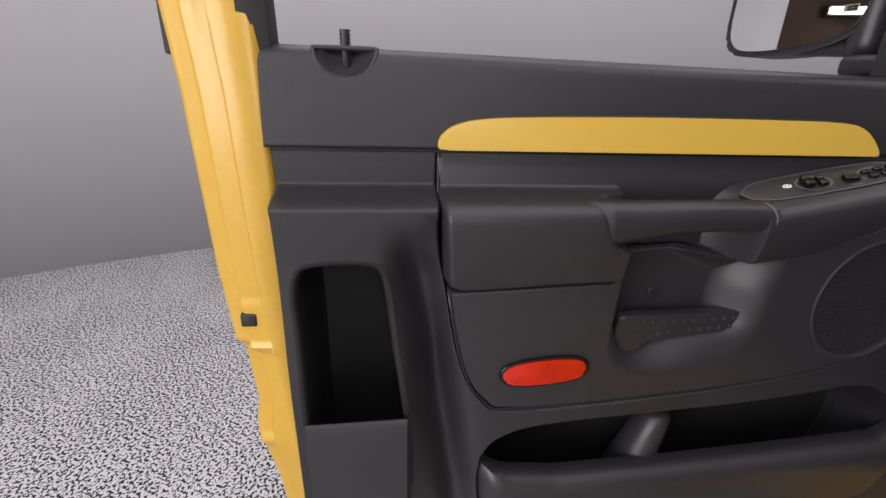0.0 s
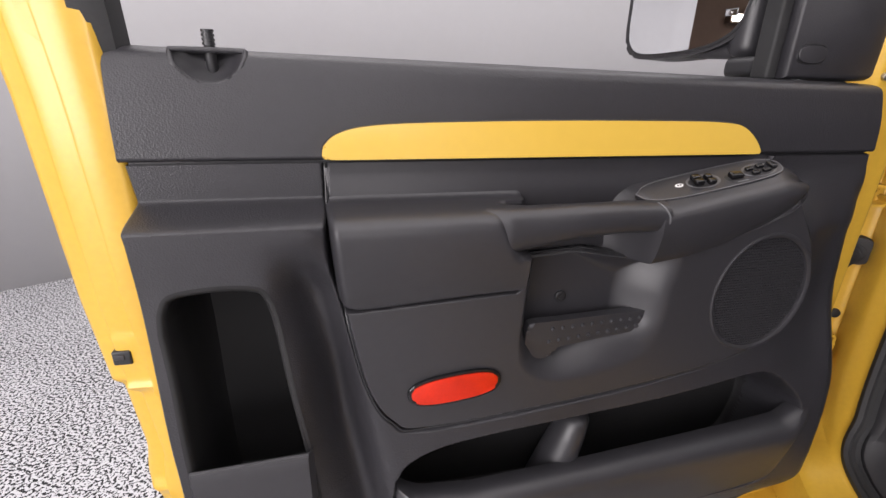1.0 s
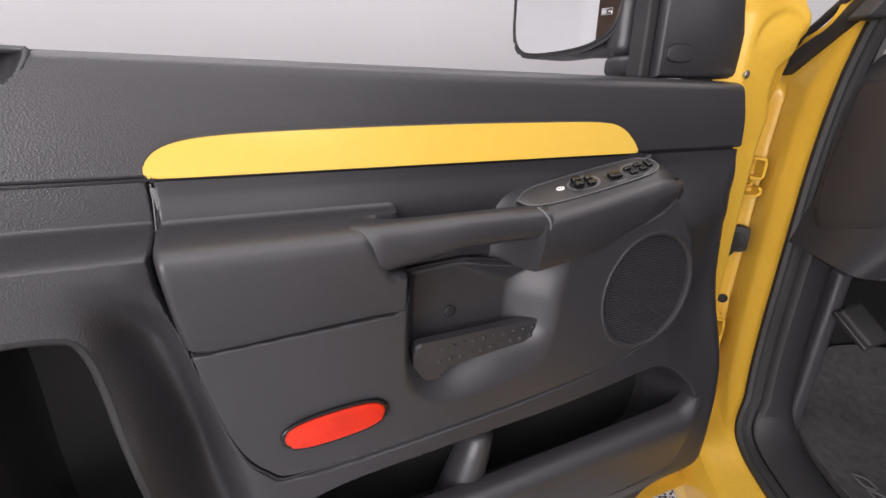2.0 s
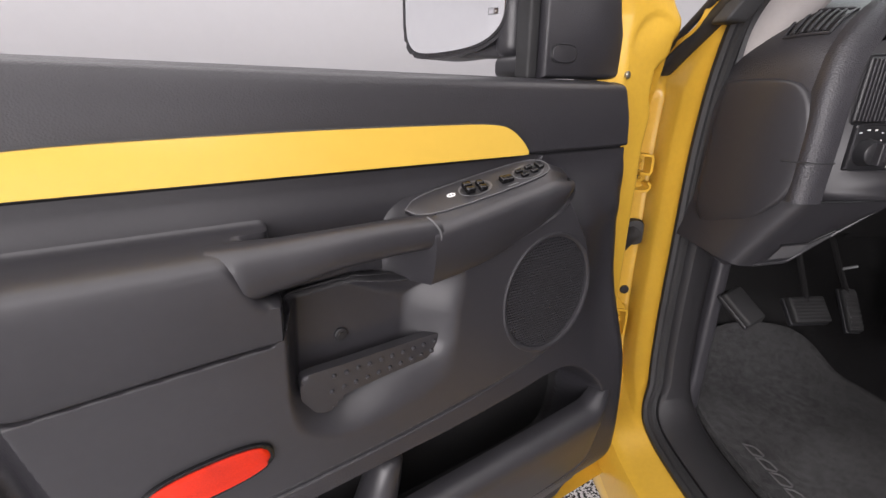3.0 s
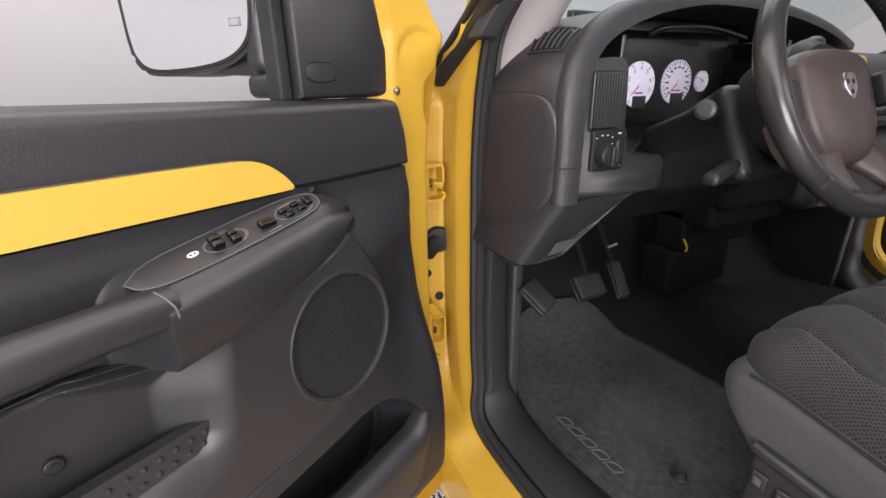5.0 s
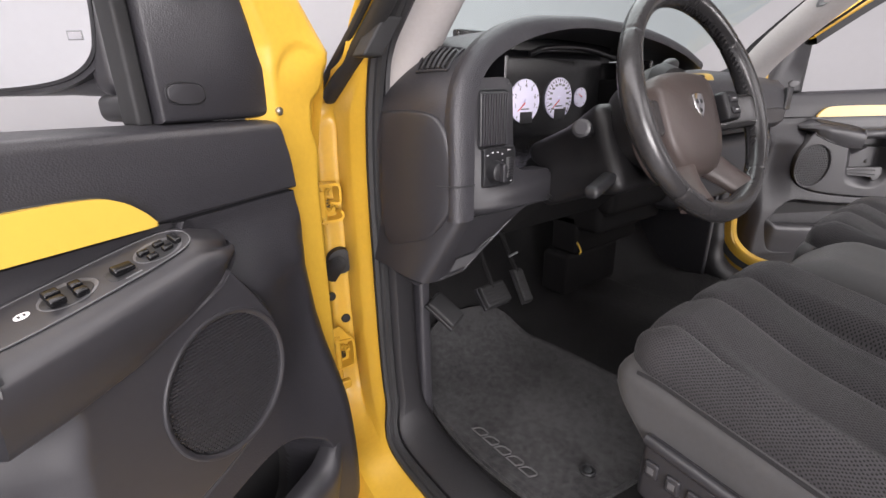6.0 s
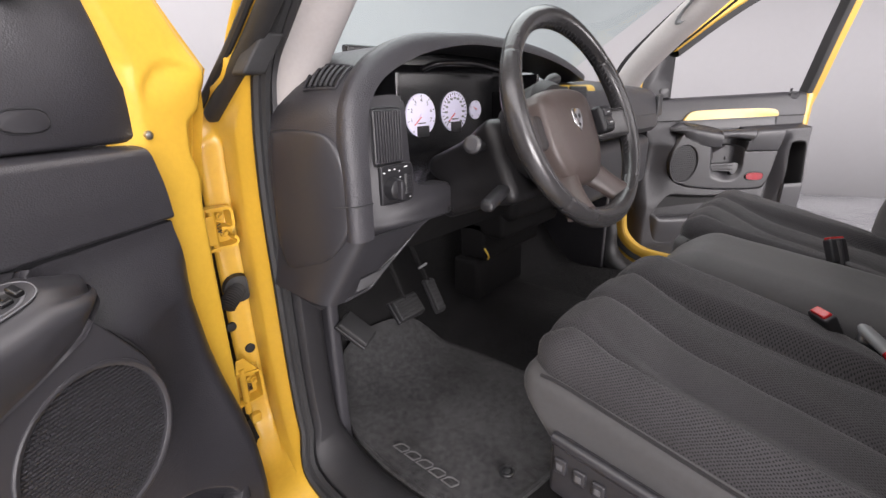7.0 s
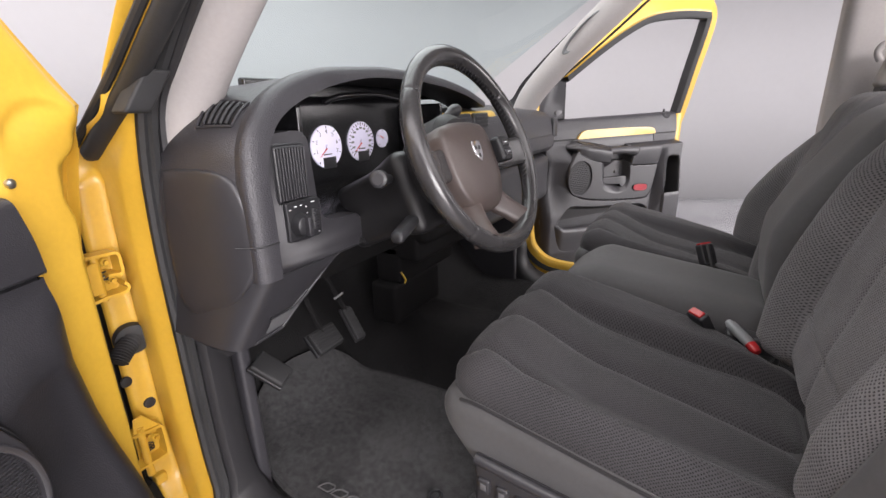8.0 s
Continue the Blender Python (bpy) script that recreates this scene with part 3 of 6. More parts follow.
def seam_cords(m, door):
    """The dark gaps between the trim pieces."""
    def cord(pts, off=0.0):
        u, z = np.array([p[0] for p in pts]), np.array([p[1] for p in pts])
        ends = [door_face(u + du, z + dz) for du, dz in ((0.006, 0), (-0.006, 0), (0, 0.006), (0, -0.006))]
        n = np.minimum(np.maximum.reduce(ends), np.median(np.array(ends), axis=0) + 0.004) + off
        k = np.array([0.25, 0.5, 0.25])
        n[1:-1] = np.convolve(n, k, "valid")
        part("trim_gap", tube(list(zip(u, n, z)), 0.0014, 6), BLACK, door, "", m)
    ins = [p for p in INSERT if p[1] < 1.212]
    start = max(range(len(ins)), key=lambda i: ins[i][1] + (1 if ins[i][0] > 1 else 0))
    ins = ins[start:] + ins[:start]
    cord([p for p in ins if p[1] < 1.195 or p[0] > 0.8], -0.001)
    us = np.linspace(1.083, 0.43, 120)
    cord([(u, float(seam_height(u))) for u in us], -0.0015)


def pocket_fronts(m, mat_in, door):
    """The front walls of the two pockets, which stand clear of the wells behind them."""
    def side(a, b):
        u = 1.128 + 0.150 * a
        zt = 0.858 - 0.004 * a
        prof = [(0.1835, -0.10), (0.1838, -0.004), (0.1855, 0.0015), (0.1885, 0.0015), (0.1908, -0.003), (0.191, -0.02), (0.187, -0.20), (0.165, -0.36)]
        n, dz = prof[round(b * 7)]
        e = min(a, 1 - a)
        return u, n - 0.012 * (1 - min(1, e / 0.05)) ** 2, zt + dz
    part("side_pocket_front", grid(side, 24, 8), mat_in or SMOOTH, door, "dark front wall of the side pocket", m)
    part("side_pocket_lip", tube([(1.134 + 0.138 * k / 10, 0.187, 0.858 - 0.0004 * k) for k in range(11)], 0.0032, 8), mat_in or SMOOTH, door, "", m)

    def lip(u):
        return float(np.interp(u, [0.20, 0.25, 0.30, 0.33, 0.42, 0.70, 0.90, 0.98, 1.02, 1.05], [0.80, 0.79, 0.765, 0.746, 0.737, 0.717, 0.709, 0.718, 0.735, 0.76]))

    def front(a, b):
        u = 0.205 + 0.845 * a
        end = ss(0.0, 0.14, a) * ss(1.0, 0.93, a)
        prof = [(0.140, 0.006), (0.158, 0.010), (0.176, 0.006), (0.184, -0.004), (0.186, -0.02), (0.180, -0.06), (0.168, -0.12), (0.150, -0.18), (0.120, -0.225)]
        n, dz = prof[round(b * 8)]
        n = 0.105 + (n - 0.105) * (0.25 + 0.75 * end) + 0.004 * (1 - end)
        zt = lip(u)
        return u + 0.03 * (1 - ss(0.0, 0.14, a)) * (b > 0.6) * (b - 0.6), n, zt + dz * (0.6 + 0.4 * end)
    part("map_pocket_front", grid(front, 90, 9), mat_in or SMOOTH, door, "bulging dark front wall of the map pocket", m)

    def post(a, b):
        t = 2 * math.pi * a
        h = [(0.0, 0.797), (0.009, 0.7965), (0.019, 0.792), (0.024, 0.784), (0.028, 0.755), (0.033, 0.70), (0.036, 0.66)][round(b * 6)]
        w = h[0]
        return 0.716 - 0.30 * (h[1] - 0.78) + w * math.cos(t), 0.112 + w * 1.15 * math.sin(t), h[1]
    part("pocket_divider", grid(post, 28, 7, True), mat_in or SMOOTH, door, "rounded pocket divider", m)


def door_m(hinge, angle, side):
    """From door measures (along, in, up) to the world. side: -1 driver's, 1 passenger's."""
    s, c = math.sin(radians(angle)), math.cos(radians(angle))
    along, inn = Vector((side * s, -c, 0)), Vector((-side * c, -s, 0))
    return Matrix(((along.x, inn.x, 0, hinge[0]), (along.y, inn.y, 0, hinge[1]), (0, 0, 1, 0), (0, 0, 0, 1)))


def flat_m(m, n0):
    """For plates drawn in (along, up) whose thickness runs inwards from n0."""
    return m @ Matrix(((1, 0, 0, 0), (0, 0, 1, n0), (0, 1, 0, 0), (0, 0, 0, 1)))


def door_front(z):
    """The door's leading edge, with its peak below the window corner."""
    return np.interp(z, [0.43, 0.58, 0.64, 0.72, 0.77, 0.81, 0.90, 1.05, 1.207, 1.24, 1.30, 1.361, 1.39, 1.424, 1.471, 1.511, 1.547, 1.60, 1.66],
                     [0.108, 0.114, 0.117, 0.115, 0.118, 0.120, 0.115, 0.110, 0.103, 0.095, 0.078, 0.058, 0.056, 0.036, 0.076, 0.108, 0.135, 0.19, 0.27])


FAR_ARCH = [(1.331, 0.015, 1.20), (1.331, 0.055, 1.338), (1.328, 0.117, 1.586), (1.330, 0.158, 1.75), (1.328, 0.175, 1.830), (1.314, 0.182, 1.856), (1.285, 0.184, 1.862), (1.089, 0.182, 1.855), (0.866, 0.176, 1.824), (0.714, 0.16, 1.764), (0.545, 0.136, 1.666), (0.392, 0.108, 1.560), (0.35, 0.10, 1.53)]


def truck_door(hinge, angle, side, fine):
    m = door_m(hinge, angle, side)
    who = "driver's" if side < 0 else "passenger's"
    door = thing("truck_door", f"open yellow {who} truck door with dark grey moulded trim", "door", (hinge[0], hinge[1], 0.45), "truck doors")
    grey = None
    upper_trim(m, grey, door, fine)
    lower_trim(m, grey, door, fine)
    side_pocket(m, door)
    pocket_fronts(m, grey, door)
    if fine:
        seam_cords(m, door)
    # painted trim strip
    strip = rounded([(1.088, 1.2168), (1.0925, 1.2182), (1.0938, 1.2225), (1.0905, 1.2335), (1.0745, 1.2465), (1.04, 1.2548), (0.966, 1.259), (0.79, 1.262), (0.62, 1.262), (0.536, 1.260), (0.505, 1.252), (0.484, 1.2365), (0.473, 1.2235), (0.4705, 1.2188), (0.474, 1.2168), (0.50, 1.2165), (0.6, 1.2165), (0.8, 1.2165), (1.0, 1.2165), (1.06, 1.2165)], 6)
    part("trim_strip", slab(strip, 0.0, 0.020, 0.0035), TRIM, door, "glossy yellow painted strip", flat_m(m, 0.090))
    part("strip_gap", tube([(u, 0.1005, z) for u, z in strip + strip[:1]], 0.0016, 6), BLACK, door, "", m)
    # speaker
    cx, cz, rx, rz = SPK
    prof = [(1.080, 0.0), (1.072, 0.0032), (1.05, 0.0044), (1.02, 0.0040), (0.988, 0.0018), (0.980, -0.006)]
    ringv = [(cx + rx * k * math.cos(a), 0.158 + h, cz + rz * k * math.sin(a)) for a in np.linspace(0, 2 * math.pi, 64, endpoint=False) for k, h in prof]
    ringf = [(i * 6 + j, (i + 1) % 64 * 6 + j, (i + 1) % 64 * 6 + j + 1, i * 6 + j + 1) for i in range(64) for j in range(5)]
    grille_ring = part("speaker_ring", (ringv, ringf), grey or SMOOTH, door, "", m)
    part("speaker_backing", slab(oval(cx, cz, rx * 0.97, rz * 0.97), 0.0, 0.006), BLACK, grille_ring, "", flat_m(m, 0.146))
    verts, faces = [], []
    step = 0.0052 if fine else 0.012
    ni = int(rx / step)
    for i in range(-ni, ni + 1):
        for j in range(-int(rz / (step * 0.86)), int(rz / (step * 0.86)) + 1):
            x, y = (i + 0.5 * (j % 2)) * step, j * step * 0.86
            if (x / rx) ** 2 + (y / rz) ** 2 > 0.99:
                continue
            k, w, h = len(verts), step * 0.485, step * 0.345
            for dx, dy in ((-w, -h), (w, -h), (w, h), (-w, h)):
                verts.append((cx + x + dx, 0.1545, cz + y + dy))
            for dx, dy in ((-w * 0.8, -h * 0.6), (w * 0.8, -h * 0.6), (w * 0.8, h * 0.6), (-w * 0.8, h * 0.6)):
                verts.append((cx + x + dx, 0.1565, cz + y + dy))
            faces += [(k + 4, k + 5, k + 6, k + 7)] + [(k + q, k + (q + 1) % 4, k + 4 + (q + 1) % 4, k + 4 + q) for q in range(4)]
    part("speaker_mesh", (verts, faces), SMOOTH, grille_ring, "", m)
    # red reflector
    rf = part("reflector", slab(oval(0.9375, 0.914, 0.062, 0.0195, 48, radians(-5), 2.6), 0, 0.010, 0.005), RED if fine else SHADED_RED, door, "glossy orange-red reflector" if fine else "glossy red reflector, shade in its colour", flat_m(m, 0.157))
    part("reflector_surround", slab(oval(0.9375, 0.914, 0.0660, 0.0235, 48, radians(-5), 2.6), 0, 0.0045, 0.002), CAVE, rf, "", flat_m(m, 0.1605))
    # inner release lever
    bar = [(0.8325, 0.970), (0.8305, 0.984), (0.821, 0.9905), (0.78, 0.9915), (0.70, 0.9935), (0.644, 0.9940), (0.635, 0.989), (0.633, 0.976), (0.637, 0.966), (0.647, 0.962), (0.70, 0.9575), (0.76, 0.9505), (0.785, 0.9465), (0.7885, 0.938), (0.797, 0.932), (0.811, 0.933), (0.825, 0.943), (0.8315, 0.957)]
    bar = rounded(bar, 5)
    lv = part("release_lever", slab(bar, 0, 0.015, 0.0045), grey or SMOOTH, door, "dimpled dark release lever", flat_m(m, 0.131))
    dv, df = [], []
    for row in range(2):
        for i in range(10):
            u, z = 0.652 + i * 0.0155 + row * 0.004, 0.9835 - i * 0.0005 - row * 0.0135 - row * i * 0.0008
            v, f = tube([(u, 0.1452, z), (u, 0.1485, z), (u, 0.1492, z)], [0.0036, 0.0026, 0.0012], 10)
            df += [tuple(q + len(dv) for q in g) for g in f]
            dv += v
    part("grip_dots", (dv, df), grey or SMOOTH, lv, "", m)
    screw = part("screw", slab(oval(0.770, 1.015, 0.0085, 0.0085, 20), 0, 0.004, 0.0015), BLACK, door, "", flat_m(m, 0.1145))
    part("screw_socket", slab(oval(0.770, 1.015, 0.004, 0.004, 6), 0, 0.001), BLACK, screw, "", flat_m(m, 0.1185))
    armrest(m, door, fine)
    # switch plate
    plate = rounded([(0.684, 0.0), (0.655, 0.016), (0.58, 0.021), (0.50, 0.022), (0.463, 0.016), (0.452, 0.0), (0.47, -0.018), (0.55, -0.024), (0.635, -0.024), (0.672, -0.016)], 5)
    ex, ey = Vector((1, 0, -0.165)).normalized(), Vector((0, -1, 0.40)).normalized()
    ez = -ex.cross(ey)
    tilt = m @ Matrix(((ex.x, ey.x, ez.x, 0.573), (ex.y, ey.y, ez.y, 0.129), (ex.z, ey.z, ez.z, 1.1835), (0, 0, 0, 1))) @ Matrix.Translation((-0.573, 0, 0))
    sp = part("switch_plate", slab(plate, -0.004, 0.0022, 0.0016), SMOOTH, door, "", tilt)
    if fine:
        for cxs, ry, rx in ((0.580, -0.002, 0.026), (0.490, -0.003, 0.027)):
            part("switch_dish", slab(oval(cxs, ry, rx, 0.0150, 32), 0.0016, 0.0028, 0.0008), DIM, sp, "grey recessed switch dish", tilt)
            part("dish_floor", slab(oval(cxs + 0.002, ry - 0.0015, rx * 0.88, 0.0120, 32), 0.0020, 0.0034, 0.0004), BLACK, sp, "", tilt)
        for sx, sy, w in ((0.592, 0.0020, 0.0070), (0.572, 0.0010, 0.0055), (0.593, -0.0085, 0.0070), (0.573, -0.0095, 0.0060)):
            part("window_switch", rbox((sx, sy, 0.0062), (w, 0.0046, 0.0042), 0.0026, 0.003, lambda x, y, z: (x, y, z + 0.12 * (x - 0.58))), CAVE, sp, "glossy black window switch", tilt)
        for k in range(4):
            t = k * math.pi / 2 + 0.6
            part("mirror_button", rbox((0.494 + 0.0135 * math.cos(t), -0.004 + 0.0075 * math.sin(t), 0.0046), (0.0058, 0.0036, 0.0030), 0.0020, 0.003), CAVE, sp, "glossy black mirror button", tilt)
        part("mirror_selector", rbox((0.469, -0.001, 0.0050), (0.0045, 0.0075, 0.0036), 0.0020, 0.003), CAVE, sp, "glossy black selector", tilt)
        part("lock_well", slab(oval(0.534, -0.008, 0.0145, 0.0085, 24, 0, 4), 0.0016, 0.0026, 0.0004), BLACK, sp, "", tilt)
        part("lock_switch", rbox((0.532, -0.007, 0.0048), (0.0105, 0.0058, 0.0040), 0.0022, 0.003, lambda x, y, z: (x, y, z + 0.15 * (x - 0.532))), CAVE, sp, "glossy black lock switch", tilt)
        part("lock_icon", slab(oval(0.6175, -0.001, 0.0062, 0.0036, 20), 0.0018, 0.0028), WHITE, sp, "", tilt)
        for dx in (-0.002, 0.0022):
            part("icon_dot", slab(oval(0.6175 + dx, -0.001, 0.0012, 0.0016, 10), 0.0024, 0.0031), BLACK, sp, "", tilt)
        part("lock_mark", rbox((0.528, -0.0185, 0.0024), (0.0085, 0.0006, 0.0003), 0.0001, 0.02), GREYP, sp, "", tilt)
        part("plate_edge", tube([tuple(v) for v in [(x, y, 0.0018) for x, y in plate] + [(plate[0][0], plate[0][1], 0.0018)]], 0.0009, 6), DIM, sp, "", tilt)
    # lock button
    lk = part("lock_button", tube([(1.208, 0.055, 1.302), (1.208, 0.064, 1.32), (1.208, 0.066, 1.352)], [0.0085, 0.0062, 0.0055], 14), BLACK, door, "black ribbed lock button", m)
    for k in range(4):
        part("rib", tube([(1.208, 0.066, 1.338 + 0.0045 * k), (1.208, 0.066, 1.3405 + 0.0045 * k)], 0.0068, 14), BLACK, lk, "", m)
    # shell: inner skin, rear jamb, outer skin
    rear = [(1.296, 0.060), (1.302, 0.082), (1.306, 0.088), (1.312, 0.0905), (1.338, 0.0915), (1.342, 0.0895), (1.344, 0.084), (1.3455, 0.078), (1.349, 0.0755), (1.376, 0.0735), (1.3795, 0.071), (1.381, 0.064), (1.383, 0.056), (1.386, 0.0525), (1.404, 0.050), (1.410, 0.046), (1.413, 0.038), (1.413, -0.075), (1.40, -0.085)]

    def jamb(a, b):
        z = 0.43 + (0.99 if fine else 0.895) * a
        u, n = rear[round(b * (len(rear) - 1))]
        shift = np.interp(z, [0.43, 0.57, 0.73, 0.9, 1.03, 1.28, 1.42], [-0.055, -0.042, -0.026, -0.012, 0.0, 0.010, 0.022])
        dent = -0.005 * math.exp(-((z - 0.912) / 0.006) ** 2) * ss(1.335, 1.345, u) * ss(1.40, 1.385, u) - 0.008 * math.exp(-((z - 0.712) / 0.012) ** 2) * ss(1.375, 1.385, u) + 0.003 * ss(0.985, 0.99, z) * ss(1.345, 1.35, u) * ss(1.385, 1.38, u)
        step = 0.012 * ss(0.908, 0.900, z) * ss(1.35, 1.36, u) * ss(0.73, 0.80, z)
        low = ss(0.74, 0.60, z) * ss(1.33, 1.40, u) * 0.014
        return u + shift * (1 if u > 1.33 else 0.25) - step - low, n - dent, z
    part("rear_jamb", grid(jamb, 200, len(rear)), JAMB, door, "yellow painted rear door edge with latch", m)
    latch = part("latch", rbox((1.366, 0.067, 0.958), (0.0115, 0.010, 0.0105), 0.003, 0.01), BLACK, door, "black latch opening", m)
    part("latch_claw", rbox((1.368, 0.0765, 0.960), (0.006, 0.002, 0.0035), 0.001, 0.01), SMOOTH, latch, "", m)

    def front(a, b):
        z = 0.43 + (1.23 if side < 0 else 0.98) * a
        fo = door_front(z)
        fi = np.interp(z, [0.43, 0.56, 0.66, 0.80, 1.2, 1.33, 1.42, 1.50, 1.60, 1.66], [0.30, 0.245, 0.228, 0.240, 0.265, 0.27, 0.27, 0.30, 0.34, 0.40])
        u = fo + (fi - fo) * b
        n = 0.026 + 0.040 * ss(0.02, 0.30, b) - 0.02 * ss(0.75, 1.0, b)
        n += 0.012 * math.exp(-((z - 1.40) / 0.03) ** 2) * ss(0.0, 0.2, b) * ss(0.8, 0.3, b)
        lens = np.interp(z, [1.20, 1.225, 1.252, 1.293, 1.339, 1.363, 1.40, 1.43], [0.0, 0.022, 0.040, 0.066, 0.076, 0.054, 0.030, 0.0])
        n -= 0.020 * float(ss(lens + 0.006, lens - 0.016, u - fo)) * float(ss(0.0, 0.02, lens))
        ridge = math.hypot((u - 0.155) / 0.055, (z - 1.375) / 0.050)
        n -= 0.005 * float(ss(1.12, 0.95, ridge)) * float(ss(1.36, 1.40, z))
        return u, n, z
    part("front_skin", grid(front, 200, 44), JAMB, door, "yellow painted door front with pressed crease", m)

    def outer(a, b):
        z = 0.42 + (1.285 - 0.42) * b
        u0 = np.interp(z, [0.42, 0.54, 0.9, 1.2, 1.335], [0.120, 0.122, 0.134, 0.120, 0.092])
        u1 = 1.412 + np.interp(z, [0.43, 0.57, 0.73, 0.9, 1.03, 1.28, 1.42], [-0.055, -0.042, -0.026, -0.012, 0.0, 0.010, 0.022])
        return u0 + (u1 - u0) * a, -0.075 - 0.02 * math.sin(math.pi * min(1, b)), z
    part("outer_skin", grid(outer, 40, 20), PAINT, door, "glossy yellow outer door skin", m)
    part("bottom_edge", grid(lambda a, b: (0.12 + 1.22 * a, -0.08 + 0.18 * b, 0.44), 20, 4), JAMB, door, "", m)
    part("core", rbox((0.765, -0.035, 0.87), (0.535, 0.028, 0.42), 0.01, 0.2), BLACK, door, "", m)
    part("trim_backing", rbox((0.775, 0.045, 1.2145), (0.528, 0.048, 0.008), 0.002, 0.2), BLACK, door, "", m)
    part("front_edge", grid(lambda a, b: (door_front(0.43 + (1.23 if side < 0 else 0.98) * a), 0.026 - 0.10 * b, 0.43 + (1.23 if side < 0 else 0.98) * a), 90, 3), JAMB, door, "", m)
    part("bolt", tube([(0.220, 0.052, 1.329), (0.220, 0.069, 1.329), (0.220, 0.0705, 1.329)], [0.0075, 0.0065, 0.0035], 12), STEEL, door, "", m)
    # upper window frame
    arch = smooth_line([(1.318, 0.015, 1.20), (1.321, 0.045, 1.30), (1.320, 0.06, 1.40), (1.312, 0.11, 1.585), (1.322, 0.155, 1.74), (1.318, 0.17, 1.80), (1.27, 0.178, 1.838), (1.15, 0.178, 1.842), (1.0, 0.172, 1.815), (0.86, 0.162, 1.772), (0.62, 0.13, 1.655), (0.42, 0.09, 1.538), (0.355, 0.078, 1.498)], 6)
    if not fine:
        arch = smooth_line(FAR_ARCH, 6)
    ctr = Vector((0.85, 0, 1.45))

    def frames(pts, centre):
        out = []
        for i, p in enumerate(pts):
            t = (pts[min(i + 1, len(pts) - 1)] - pts[max(i - 1, 0)]).normalized()
            o = Vector((t.z, 0, -t.x))
            if o.dot(p - centre) < 0:
                o = -o
            out.append((o, Vector((0, 1, 0))))
        return out
    fr = frames(arch, ctr)
    wide = 1.0 if fine else 1.35
    part("window_frame", sweep(arch, [(a * wide, b) for a, b in [(0.0, -0.03), (0.0, 0.03), (0.012, 0.034), (0.022, 0.026), (0.060, 0.02), (0.072, -0.01), (0.065, -0.03), (0.0, -0.03)]], fr), JAMB, door, "yellow painted window frame", m)
    part("window_seal", sweep(arch, [(0.002, -0.028), (-0.022, -0.022), (-0.03, 0.0), (-0.026, 0.03), (-0.008, 0.037), (0.006, 0.037)], fr), RUBBER, door, "black window seal", m)
    part("drip_strip", rbox((1.424, 0.02, 1.42), (0.014, 0.012, 0.10), 0.004, 0.05), RUBBER, door, "black drip strip", m)
    # black corner cover behind the mirror
    sail = [(0.405, 1.322), (0.225, 1.321), (0.232, 1.38), (0.245, 1.45), (0.272, 1.52), (0.31, 1.60), (0.40, 1.66), (0.405, 1.5)]
    sl = part("mirror_cover", slab(sail, 0.0, 0.03, 0.010), PLASTIC, door, "grained dark corner cover", flat_m(m, 0.030))
    part("cover_plug", slab(oval(0.368, 1.357, 0.026, 0.012, 28, 0, 3), 0, 0.003, 0.0015), SMOOTH, sl, "", flat_m(m, 0.0595))
    part("plug_gap", tube([(x, 0.0602, z) for x, z in oval(0.368, 1.357, 0.0275, 0.0135, 40, 0, 3)] + [(0.3955, 0.0602, 1.357)], 0.0011, 6), BLACK, sl, "", m)
    part("division_bar", rbox((0.418, 0.03, 1.49), (0.010, 0.016, 0.17), 0.005, 0.05), RUBBER, door, "", m)
    return door, m


DRIVER, DM = truck_door((0.0, 0.0), 62.4, -1, True)
PASSENGER, PM = truck_door((1.80, 0.07), 59.1, 1, False)


